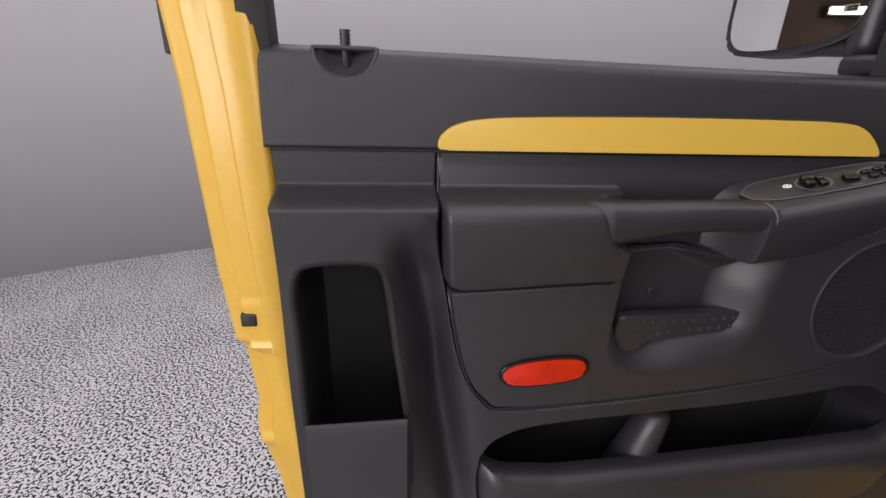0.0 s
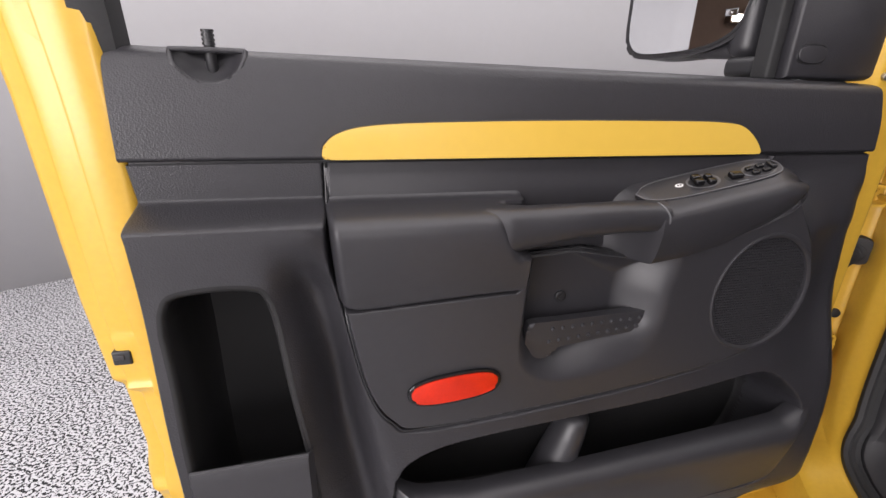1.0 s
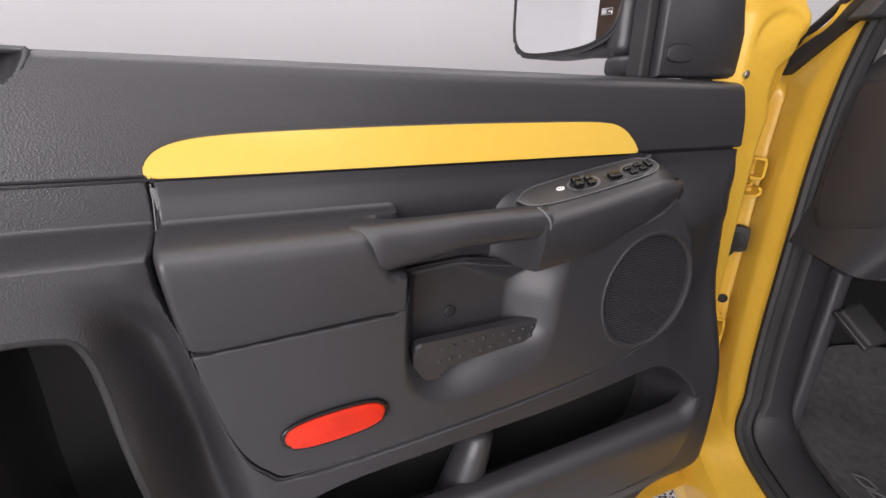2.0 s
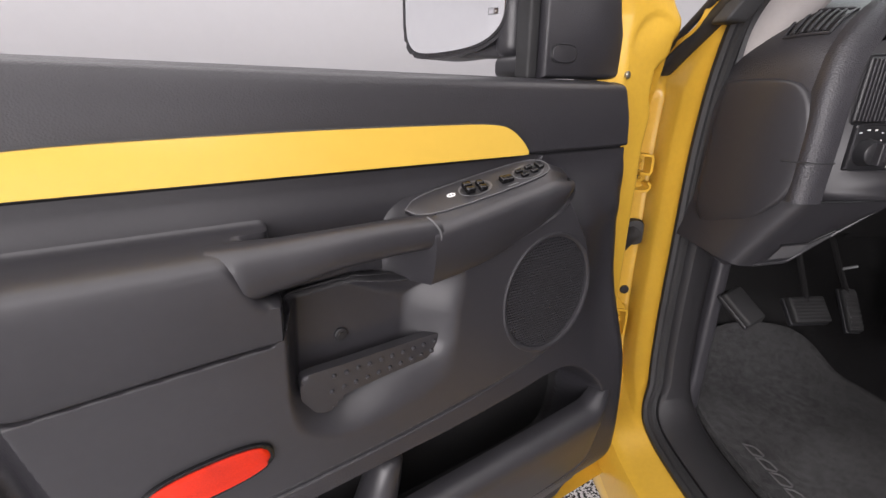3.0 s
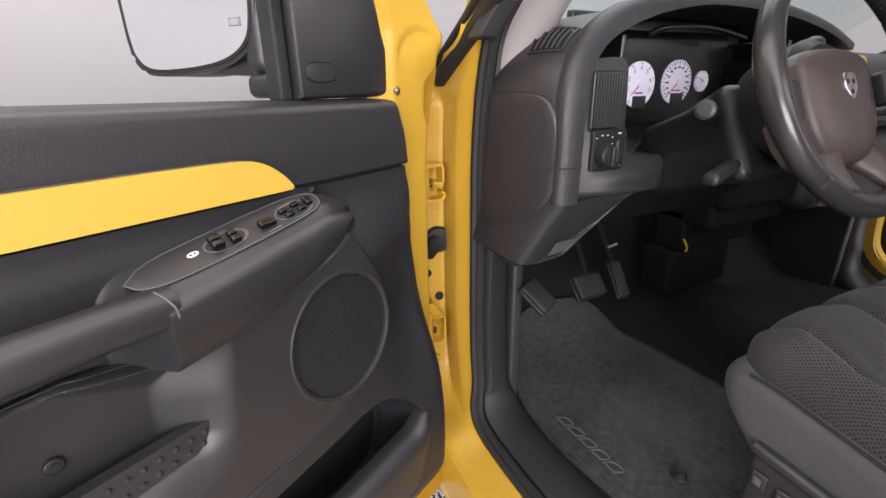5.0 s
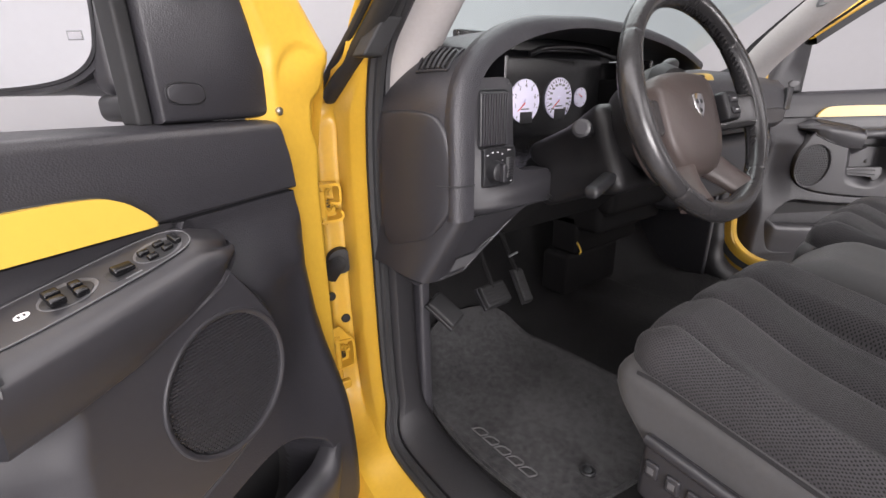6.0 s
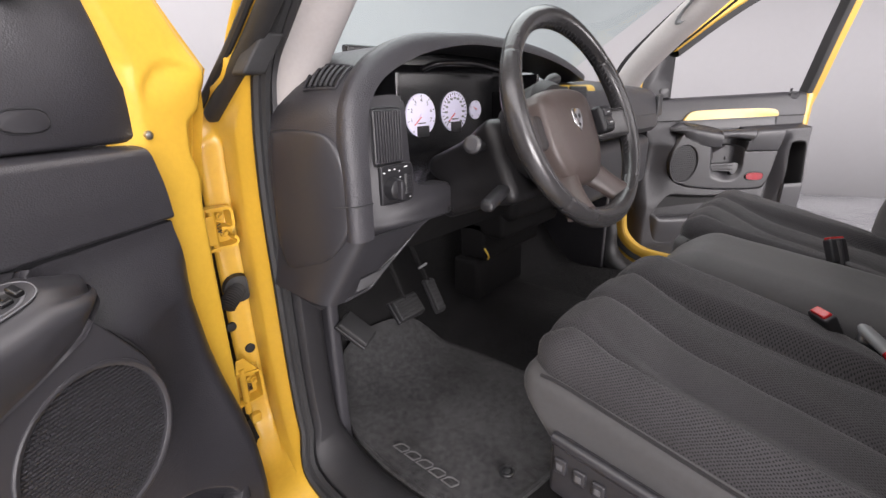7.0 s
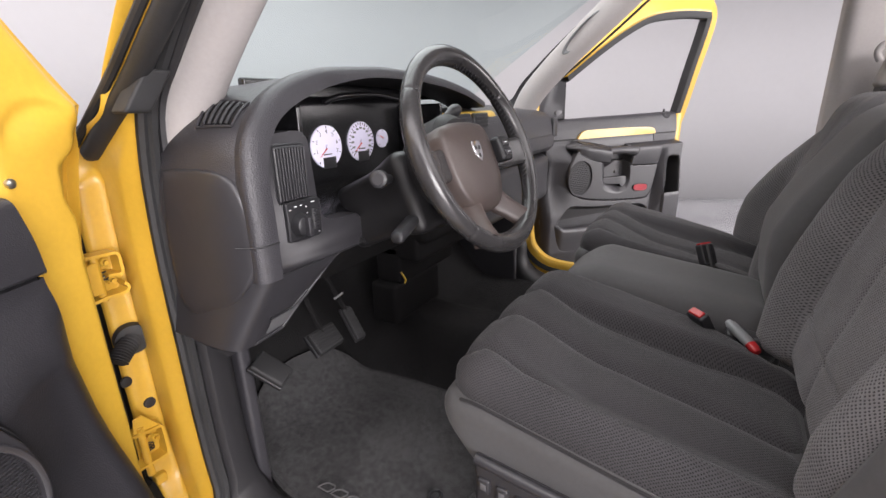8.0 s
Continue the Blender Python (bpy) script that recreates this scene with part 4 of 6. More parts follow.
# ---- wing mirror ----
def wing_mirror(m):
    mir = thing("side_mirror", "black folding wing mirror on the driver's door", "mirror", m @ Vector((0.42, -0.15, 1.35)))
    # the glass turns about the upright: its own x runs from the outer edge to the inner
    e, nn = (-0.3827, 0.9239), (0.9239, 0.3827)
    g = m @ Matrix(((e[0], 0, nn[0], 0.474), (e[1], 0, nn[1], -0.255), (0, 1, 0, 0), (0, 0, 0, 1)))
    glass = rounded([(0.004, 1.42), (0.010, 1.388), (0.035, 1.369), (0.10, 1.369), (0.165, 1.379), (0.205, 1.402), (0.219, 1.44), (0.225, 1.52), (0.222, 1.60), (0.19, 1.635), (0.04, 1.635), (0.006, 1.60)], 6)

    def grown(k, dx=0.0):
        return [(0.115 + (x - 0.115) * (1 + 2 * k / 0.22) + dx, 1.50 + (z - 1.50) * (1 + 2 * k / 0.27)) for x, z in glass]
    part("shell", slab(grown(0.010), -0.10, 0.006, 0.006), SMOOTH, mir, "dark plastic mirror shell", g)
    part("glass_seat", slab(grown(0.004), 0.0, 0.0085, 0.002), BLACK, mir, "", g)
    mirror_glass = bpy.data.materials.new("mirror_glass")
    mirror_glass.use_nodes = True
    b = mirror_glass.node_tree.nodes["Principled BSDF"]
    b.inputs["Base Color"].default_value, b.inputs["Metallic"].default_value, b.inputs["Roughness"].default_value = (0.84, 0.85, 0.86, 1), 1.0, 0.01
    mg = part("mirror_glass", slab(glass, 0.0, 0.010), mirror_glass, mir, "silvered mirror glass", g)
    part("heater_mark", rbox((0.196, 1.428, 0.0102), (0.010, 0.0055, 0.0003), 0.0001, 0.02), GREYP, mg, "", g)
    part("heater_mark_field", rbox((0.196, 1.428, 0.0105), (0.0088, 0.0043, 0.0003), 0.0001, 0.02), CHROME, mg, "", g)
    part("inner_cowl", rbox((0.31, -0.035, 1.49), (0.09, 0.022, 0.135), 0.02, 0.03, lambda u, n, z: (u, n - (u - 0.31) * 0.3, z)), SMOOTH, mir, "dark cowl between mirror and door", m)
    part("arm", tube(smooth_line([(0.43, -0.22, 1.375), (0.40, -0.14, 1.372), (0.37, -0.06, 1.368), (0.30, 0.0, 1.368)], 5), 0.014, 14, flat=1.0), SMOOTH, mir, "", m)
    part("foot", rbox((0.345, -0.03, 1.340), (0.065, 0.035, 0.017), 0.012, 0.02), BLACK, mir, "", m)


wing_mirror(DM)


# ---- body round the door openings ----
OPEN = [(-1.50, 0.565), (-0.60, 0.565), (-0.40, 0.563), (-0.28, 0.563), (-0.20, 0.572), (-0.145, 0.602), (-0.113, 0.665), (-0.101, 0.80), (-0.100, 1.0), (-0.101, 1.17), (-0.110, 1.28), (-0.124, 1.355), (-0.150, 1.43), (-0.205, 1.49), (-0.315, 1.59), (-0.46, 1.71), (-0.62, 1.83), (-0.80, 1.92), (-1.05, 1.96), (-1.50, 1.965)]
MID = 0.89


def ring(pillar, side, sill=None, top=None, n=6, flush=None):
    """A profile of (out of the opening, towards the cab) led round one door opening; it may change from pillar to sill and roof."""
    line = smooth_line([Vector((0, *p)) for p in OPEN], n)
    sill, top, flush = sill or pillar, top or pillar, flush or pillar
    if flush is not pillar:
        n = 6
        line = [p for a, b in zip(line, line[1:]) for p in (a, a.lerp(b, 0.5))] + [line[-1]]
    verts, k = [], len(pillar)
    for i, p in enumerate(line):
        t = (line[min(i + 1, len(line) - 1)] - line[max(i - 1, 0)]).normalized()
        o = Vector((0, t.z, -t.y))
        ws, wt = float(ss(0.67, 0.575, p.z)), float(ss(1.29, 1.42, p.z))
        wf = float(ss(1.275, 1.305, p.z))
        for (a, b), (sa, sb), (ta, tb), (fa, fb) in zip(pillar, sill, top, flush):
            a, b = a + (fa - a) * wf, b + (fb - b) * wf
            a, b = a + (sa - a) * ws + (ta - a) * wt, b + (sb - b) * ws + (tb - b) * wt - 0.028 * ws
            q = p + o * a
            if side > 0:
                q = q + Vector((0, -0.055 * float(ss(1.30, 1.12, q.z)), 0.065 * float(ss(0.86, 0.62, q.z))))
            verts.append((b if side < 0 else 2 * MID - b, q.y, q.z))
    faces = [(i * k + j, (i + 1) * k + j, (i + 1) * k + j + 1, i * k + j + 1) for i in range(len(line) - 1) for j in range(k - 1)]
    return verts, faces


def truck_body():
    body = thing("pickup_cab", "bright yellow pickup truck cab with open doors", "truck", (MID, -0.7, 0.45))
    pil = [(0.158, -0.0315), (0.150, -0.031), (0.146, -0.029), (0.1435, -0.024), (0.142, -0.016), (0.141, -0.008), (0.140, 0.002), (0.1385, 0.0095), (0.1355, 0.0135), (0.1305, 0.0140), (0.1265, 0.0105), (0.122, 0.0085), (0.066, 0.0045), (0.050, 0.0055), (-0.004, 0.030), (0.0, 0.036)]
    flush = [(0.22, -0.02), (0.20, -0.012), (0.185, -0.006), (0.175, -0.002), (0.165, 0.0), (0.157, 0.002), (0.150, 0.003), (0.144, 0.004), (0.139, 0.005), (0.134, 0.006), (0.130, 0.0065), (0.125, 0.007), (0.066, 0.0045), (0.050, 0.0055), (-0.004, 0.030), (0.0, 0.036)]
    sil = [(0.16, -0.062), (0.10, -0.066), (0.05, -0.066), (0.030, -0.062), (0.024, -0.054), (0.021, -0.046), (0.019, -0.038), (0.017, -0.030), (0.015, -0.022), (0.013, -0.014), (0.011, -0.006), (0.009, 0.003), (0.007, 0.010), (0.003, 0.017), (-0.004, 0.024), (0.0, 0.034)]
    top = [(0.032, -0.018), (0.032, -0.020), (0.031, -0.020), (0.030, -0.019), (0.029, -0.017), (0.028, -0.015), (0.027, -0.012), (0.026, -0.009), (0.024, -0.005), (0.022, -0.001), (0.020, 0.002), (0.017, 0.006), (0.012, 0.010), (0.006, 0.016), (-0.004, 0.024), (0.0, 0.034)]
    for side in (-1, 1):
        part("door_frame", ring(pil, side, sil, top, 6, flush), JAMB, body, "yellow painted door opening")
        back = 0.0 if side < 0 else 0.045
        if side > 0:
            part("inner_flange", ring([(0.07, 0.038), (0.02, 0.038), (0.0, 0.034), (-0.006, 0.028), (-0.004, 0.0), (0.0, -0.02)], side), JAMB, body, "yellow painted inner flange")
        part("door_seal", ring([(a + back, b) for a, b in [(0.008, 0.016), (0.0, 0.010), (-0.010, 0.010), (-0.015, 0.016), (-0.0135, 0.022), (-0.019, 0.026), (-0.019, 0.035), (-0.008, 0.042), (0.01, 0.046)]], side), RUBBER, body, "ribbed black rubber door seal")
        lines = ([(0.004, 0.040), (-0.016, 0.043), (-0.024, 0.052), (-0.024, 0.085), (-0.010, 0.105), (0.02, 0.115), (0.10, 0.118), (0.20, 0.118)],
                 [(0.004, 0.040), (-0.016, 0.043), (-0.022, 0.052), (-0.022, 0.110), (-0.014, 0.135), (0.0, 0.150), (0.01, 0.152), (0.02, 0.154)],
                 [(0.004, 0.040), (-0.010, 0.043), (-0.014, 0.050), (-0.010, 0.060), (0.0, 0.066), (0.01, 0.070), (0.02, 0.072), (0.03, 0.074)])
        lines = [[(a + back * k, b) for a, b in line] for line, k in zip(lines, (1, 2, 1))]
        part("inner_trim", ring(lines[0], side, lines[1], lines[2]), SILL, body, "dark plastic sill and kick trim")

        def rocker(a, b):
            y = -1.5 + 1.9 * a
            x, z = [(-0.085, 0.42), (-0.090, 0.39), (-0.07, 0.33), (0.0, 0.30), (0.2, 0.30)][round(b * 4)]
            return (x if side < 0 else 2 * MID - x), y, z
        part("rocker", grid(rocker, 12, 5), PAINT, body, "yellow rocker panel")
        line = smooth_line([(0.080, -0.085, 1.27), (0.090, -0.12, 1.36), (0.098, -0.18, 1.46), (0.105, -0.32, 1.60), (0.115, -0.49, 1.745), (0.13, -0.65, 1.87), (0.15, -0.85, 1.95)], 6)
        rail = smooth_line([(0.0, 0.030, 1.338), (0.0, -0.03, 1.372), (0.0, -0.17, 1.452), (0.0, -0.30, 1.537), (0.02, -0.50, 1.69), (0.05, -0.68, 1.83), (0.08, -0.85, 1.94)], 6)
        block = Vector((0.006, -0.182, 1.440))
        if side > 0:
            line, rail = ([Vector((2 * MID - p.x, p.y, p.z)) for p in l] for l in (line, rail))
            block.x = 2 * MID - block.x
        part("pillar_cover", tube(line, 0.046 if side < 0 else [0.050 + 0.010 * k / len(line) for k in range(len(line))], 20, flat=1.0), HEADLINER, body, "pale grey cloth pillar cover")
        ws = part("pillar_weatherstrip", tube(rail, [0.006, 0.012] + [0.016 if side < 0 else 0.005] * (len(rail) - 2), 12), RUBBER, body, "black weatherstrip")
        if side < 0:
            part("weatherstrip_lip", tube([p + Vector((-0.016, 0.018, 0.012)) for p in rail], 0.007, 8), RUBBER, ws)
            part("weatherstrip_block", rbox(block, (0.020, 0.022, 0.030), 0.006, 0.01, lambda x, y, z: (x + 0.5 * (z - 1.44), y - 0.4 * (z - 1.44), z)), RUBBER, ws)
        # two dark sheets added to give the open hinge gap its shade
        x = -0.03 if side < 0 else 2 * MID + 0.03
        part("hinge_gap_backing", rbox((x, 0.20, 0.90), (0.10, 0.012, 0.45), 0.01, 0.1), BLACK, body, "dark backing in place of shade behind the hinge gap")
        x = -0.115 if side < 0 else 2 * MID + 0.115
        part("hinge_gap_shade", rbox((x, 0.066, 0.90), (0.078, 0.012, 0.42), 0.01, 0.1), RUBBER, body, "dark sheet in place of shade in the hinge gap")
        x = 0.13 if side < 0 else 2 * MID - 0.13
        part("kick_panel", rbox((x, 0.10, 0.86), (0.015, 0.22, 0.34), 0.01, 0.06), DASH, body, "dark plastic kick panel")
        x = 0.10 if side < 0 else 2 * MID - 0.10
        part("rear_pillar", rbox((x, -1.37, 1.28), (0.07, 0.16, 0.68), 0.04, 0.1), HEADLINER, body, "pale grey rear pillar cover")
    def recess(a, b):
        t = 2 * math.pi * a
        k, deep = [(1.0, 0.000), (0.92, -0.003), (0.80, 0.004), (0.62, 0.010), (0.0, 0.012)][round(b * 4)]
        along, out = Vector((0.02, -0.62, 0.62)).normalized(), Vector((-0.86, -0.36, -0.36)).normalized()
        return Vector((2 * MID - 0.163, -0.395, 1.672)) + along * (0.105 * k * math.cos(t)) + along.cross(out) * (0.026 * k * math.sin(t)) - out * deep
    part("grab_recess", grid(recess, 36, 5, True), GREYP, body, "grey moulded grab recess in the pillar cover")
    part("roof", rbox((MID, -1.02, 1.985), (0.76, 0.45, 0.02), 0.015, 0.1), HEADLINER, body, "pale cloth headliner")
    part("rear_wall", rbox((MID, -1.74, 1.02), (0.84, 0.04, 0.50), 0.02, 0.2), HEADLINER, body, "pale grey trimmed rear cab wall")
    part("firewall", rbox((MID, 0.30, 0.95), (0.80, 0.03, 0.44), 0.02, 0.2), DEEP_SHADE, body, "carpeted firewall, shade in its colour")
    part("scuttle", rbox((MID, 0.45, 1.33), (0.82, 0.18, 0.03), 0.02, 0.2), BLACK, body, "black scuttle panel")
    return body


BODY = truck_body()


def windscreen():
    w = thing("windscreen", "faintly green laminated windscreen with black edge band", "windscreen", (MID, 0.1, 1.40))

    def f(a, b):
        x = 0.13 + (2 * MID - 0.26) * a
        bow = 0.10 * (1 - (2 * a - 1) ** 2)
        return x, 0.22 + bow - 0.86 * b, 1.385 + 0.56 * b
    part("glass", grid(f, 24, 12), GLASS, w).visible_shadow = False
    part("edge_band", tube([f(a, 0.012) for a in np.linspace(0, 1, 30)], 0.008, 8), BLACK, w, "black lower edge band")


windscreen()


def strap(path, y0, y1, t):
    """A thick strip bent along a path in the upright plane, from y0 to y1."""
    pts = [Vector((x, z, 0)) for x, z in path]
    a, b = [], []
    for i, p in enumerate(pts):
        d = (pts[min(i + 1, len(pts) - 1)] - pts[max(i - 1, 0)]).normalized()
        o = Vector((-d.y, d.x, 0)) * t / 2
        a.append(p + o)
        b.append(p - o)
    v, f = slab([(p.x, p.y) for p in a + b[::-1]], y0, y1, t * 0.3)
    return [(q[0], q[2], q[1]) for q in v], f


def hinges():
    up = thing("door_hinge", "yellow painted upper door hinge with two hooked arms", "hinge", (-0.02, 0.02, 1.13), "driver's door hinges")
    z = 1.130
    part("upper_arm", strap([(-0.062, z + 0.040), (-0.012, z + 0.039), (-0.006, z + 0.037), (-0.003, z + 0.031), (-0.003, z + 0.003), (-0.007, z - 0.003), (-0.028, z + 0.000)], 0.000, 0.034, 0.0055), JAMB, up)
    part("lower_arm", strap([(-0.060, z - 0.044), (-0.038, z - 0.040), (-0.012, z - 0.041), (-0.004, z - 0.039), (0.001, z - 0.034), (0.000, z - 0.027), (-0.005, z - 0.022)], 0.002, 0.034, 0.0055), JAMB, up)
    part("back_plate", rbox((-0.020, 0.037, z), (0.026, 0.003, 0.040), 0.003, 0.02), JAMB, up)
    part("pin", tube([(-0.040, 0.012, z - 0.048), (-0.040, 0.012, z + 0.042)], 0.0070, 14), JAMB, up)
    part("door_plate", rbox((-0.058, 0.006, z - 0.002), (0.020, 0.004, 0.030), 0.003, 0.02), JAMB, up)
    low = thing("door_hinge", "yellow painted lower door hinge with a boxed bracket", "hinge", (-0.02, 0.02, 0.75), "driver's door hinges")
    w = 0.748
    part("bracket", strap([(-0.060, w + 0.045), (-0.024, w + 0.040), (-0.008, w + 0.038), (-0.004, w + 0.034), (-0.003, w + 0.014), (-0.004, w - 0.026), (-0.008, w - 0.033), (-0.024, w - 0.034), (-0.062, w - 0.033)], 0.004, 0.036, 0.0055), JAMB, low)
    part("back_plate", rbox((-0.022, 0.037, w), (0.026, 0.003, 0.042), 0.003, 0.02), JAMB, low)
    part("pin", tube([(-0.042, 0.012, w - 0.062), (-0.042, 0.012, w + 0.055)], 0.0075, 14), JAMB, low)
    part("top_flange", slab([(-0.056, w + 0.044), (-0.050, w + 0.078), (-0.034, w + 0.080), (-0.006, w + 0.040)], -0.012, -0.009, 0.001), JAMB, low, "", Matrix(((1, 0, 0, 0), (0, 0, -1, 0), (0, 1, 0, 0), (0, 0, 0, 1))))
    part("foot", rbox((-0.024, 0.028, w - 0.094), (0.012, 0.010, 0.012), 0.004, 0.01), JAMB, low)
    for h, spots in ((up, ((-0.018, z + 0.019), (-0.014, z - 0.018), (-0.024, z - 0.002))), (low, ((-0.012, w + 0.004), (-0.030, w - 0.018), (-0.026, w + 0.018)))):
        for x, q in spots:
            b = part("hinge_bolt", tube([(x, 0.036, q), (x, 0.027, q), (x, 0.0255, q)], [0.0092, 0.0090, 0.0075], 6), JAMB, h)
            part("bolt_tip", tube([(x, 0.0265, q), (x, 0.019, q)], [0.0046, 0.0042], 10), JAMB, b)
    for q in (z - 0.004, w - 0.004):
        h = up if q > 1 else low
        part("hinge_spring", tube([(-0.028 + 0.006 * math.cos(a), 0.020 + 0.006 * math.sin(a), q - 0.010 + 0.0011 * a) for a in np.linspace(0, 18, 70)], 0.0013, 6), BLACK, h, "dark coil spring")
    boot = thing("wiring_boot", "ribbed black rubber wiring boot between pillar and door", "cable boot", (-0.01, 0.0, 0.99))
    line = smooth_line([(-0.006, 0.030, 0.985), (-0.014, 0.020, 0.983), (-0.025, 0.013, 0.979), (-0.035, 0.007, 0.974), (-0.043, 0.003, 0.969), (-0.052, -0.001, 0.962)], 12)
    part("bellows", tube(line, [0.0155 + 0.0038 * math.sin(i * 1.25) for i in range(len(line))], 20), RUBBER, boot)
    part("flange", tube([(-0.005, 0.037, 0.985), (-0.009, 0.019, 0.985), (-0.0095, 0.0175, 0.985)], [0.0315, 0.030, 0.024], 28), RUBBER, boot)
    for x, y, zz, r in ((-0.033, 0.0410, 0.896, 0.011), (-0.002, 0.0410, 0.828, 0.0115)):
        lone("pillar_plug", tube([(x, y, zz), (x, y - 0.005, zz), (x, y - 0.0065, zz)], [r, r * 0.94, r * 0.5], 20), RUBBER, "small black rubber pillar plug", "plug", group="pillar plugs")
    # flat dark plate added on the pillar for the shade of an opening
    gap = rounded([(-0.056, 0.663), (-0.046, 0.672), (-0.041, 0.656), (-0.024, 0.57), (0.001, 0.471), (-0.053, 0.527), (-0.061, 0.551)], 4)
    part("fender_gap_shade", slab(gap, -0.035, -0.006, 0.002), DEEP_SHADE, BODY, "dark plate in place of the shaded fender opening", Matrix(((1, 0, 0, 0), (0, 0, -1, 0), (0, 1, 0, 0), (0, 0, 0, 1))))


hinges()


# ---- cab floor ----
def cab_floor():
    def f(a, b):
        x, y = 0.10 + (2 * MID - 0.20) * a, -1.70 + 2.05 * b
        z = 0.556 + 0.15 * ss(0.33, 0.46, a) * ss(0.67, 0.54, a) + 0.26 * ss(0.02, 0.32, y)
        return x, y, z + 0.003 * noise.noise((x * 9, y * 9, 0))
    lone("floor_carpet", grid(f, 80, 80), CARPET, "black moulded cab carpet over the tunnel", "carpet", "structure")
    mat = thing("floor_mat", "dark grey pile floor mat on the driver's side", "floor mat", (0.35, -0.2, 0.565))
    out = rounded([(0.150, -0.52), (0.130, -0.30), (0.150, -0.12), (0.20, 0.0), (0.28, 0.10), (0.42, 0.14), (0.58, 0.10), (0.635, -0.05), (0.65, -0.30), (0.64, -0.54), (0.4, -0.56)], 6)

    def top(a, b):
        k = round(b * 6)
        p = out[round(a * len(out)) % len(out)]
        sc, z = [(1.0, 0.558), (1.0, 0.569), (0.985, 0.573), (0.955, 0.5705), (0.945, 0.5712), (0.6, 0.573), (0.0, 0.574)][k]
        return 0.385 + (p[0] - 0.385) * sc, -0.21 + (p[1] + 0.21) * sc, z + 0.10 * float(ss(-0.02, 0.16, -0.21 + (p[1] + 0.21) * sc))
    part("mat_body", grid(top, len(out), 7, True), MAT, mat)
    # five plain slanted outlines where the mark is stitched
    for k in range(5):
        cx, cy = 0.190, -0.250 - 0.0385 * k
        ring_pts = [(cx + 0.0105 * u, cy + 0.0150 * v - 0.005 * u, 0.5755) for u, v in ((-1, -1), (0.5, -1), (1, -0.6), (1, 0.6), (0.5, 1), (-1, 1), (-1, -1))]
        part("stitched_outline", tube(ring_pts, 0.0019, 6), STITCH, mat, "stitched grey outline")
    hk = part("hook", tube([(0.29 + 0.014 * math.cos(a), -0.482 + 0.014 * math.sin(a), 0.577) for a in np.linspace(0, 6.0, 20)], 0.0035, 8), BLACK, mat, "black mat hook")
    part("hook_base", slab(oval(0.29, -0.482, 0.010, 0.010, 16), 0.572, 0.580, 0.002), BLACK, hk)


cab_floor()


def pedal(name, c, half, turn, stem, label, ribs=True):
    p = thing(name, label, "pedal", c)
    m = pose(*c, *turn)
    part("pad", rbox((0, 0, 0), half, 0.006, 0.02), RUBBER, p, "ribbed black rubber pad", m)
    part("frame", rbox((0, 0, -half[2] * 1.2), (half[0] * 1.06, half[1] * 1.06, half[2] * 0.6), 0.003, 0.02), BLACK, p, "", m)
    for k in range(-3, 4) if ribs else ():
        part("ridge", rbox((0, k * half[1] * 0.25, half[2]), (half[0] * 0.9, half[1] * 0.06, 0.0016), 0.001, 0.03), RUBBER, p, "", m)
    # darker carpet colour stands in for the shade that hides the arms
    part("arm", tube([c, *stem], 0.0065, 10), CARPET, p)


pedal("parking_brake", (0.165, -0.150, 0.872), (0.027, 0.040, 0.008), (38, -10, 22), [(0.13, -0.09, 0.905), (0.09, 0.02, 0.93)], "black parking brake pedal beside the kick trim", False)
pedal("brake_pedal", (0.385, -0.085, 0.822), (0.044, 0.031, 0.010), (48, 0, 0), [(0.385, -0.03, 0.92), (0.385, 0.02, 1.02)], "wide black rubber brake pedal")
pedal("accelerator", (0.495, -0.085, 0.818), (0.016, 0.050, 0.008), (55, 0, -6), [(0.49, -0.02, 0.92), (0.49, 0.03, 1.0)], "narrow black accelerator pedal")


# ---- dashboard ----
CREST = smooth_line([(0.090, -0.332, 1.142), (0.090, -0.334, 1.24), (0.092, -0.331, 1.31), (0.107, -0.324, 1.355), (0.148, -0.310, 1.396), (0.215, -0.298, 1.427), (0.305, -0.289, 1.452), (0.42, -0.284, 1.468), (0.54, -0.281, 1.468), (0.66, -0.276, 1.463), (0.78, -0.270, 1.450), (0.90, -0.262, 1.430), (1.02, -0.252, 1.400)], 8)
REAR = smooth_line([(0.020, -0.13, 1.10), (0.022, -0.13, 1.23), (0.030, -0.12, 1.31), (0.050, -0.09, 1.355), (0.085, 0.0, 1.385), (0.15, 0.10, 1.40), (0.30, 0.17, 1.408), (0.42, 0.19, 1.41), (0.54, 0.20, 1.41), (0.66, 0.21, 1.41), (0.78, 0.22, 1.41), (0.90, 0.23, 1.408), (1.02, 0.23, 1.400)], 8)


def dash_skin(a, b):
    k = a * (len(CREST) - 1)
    i = min(int(k), len(CREST) - 2)
    c, r = CREST[i].lerp(CREST[i + 1], k - i), REAR[i].lerp(REAR[i + 1], k - i)
    up = ss(1.33, 1.43, c.z)
    mid = Vector((0.030, -0.335, c.z + 0.005)).lerp((c + r) / 2 + Vector((0, -0.06, 0.075)), float(up))
    return c * (1 - b) ** 2 + mid * 2 * b * (1 - b) + r * b * b


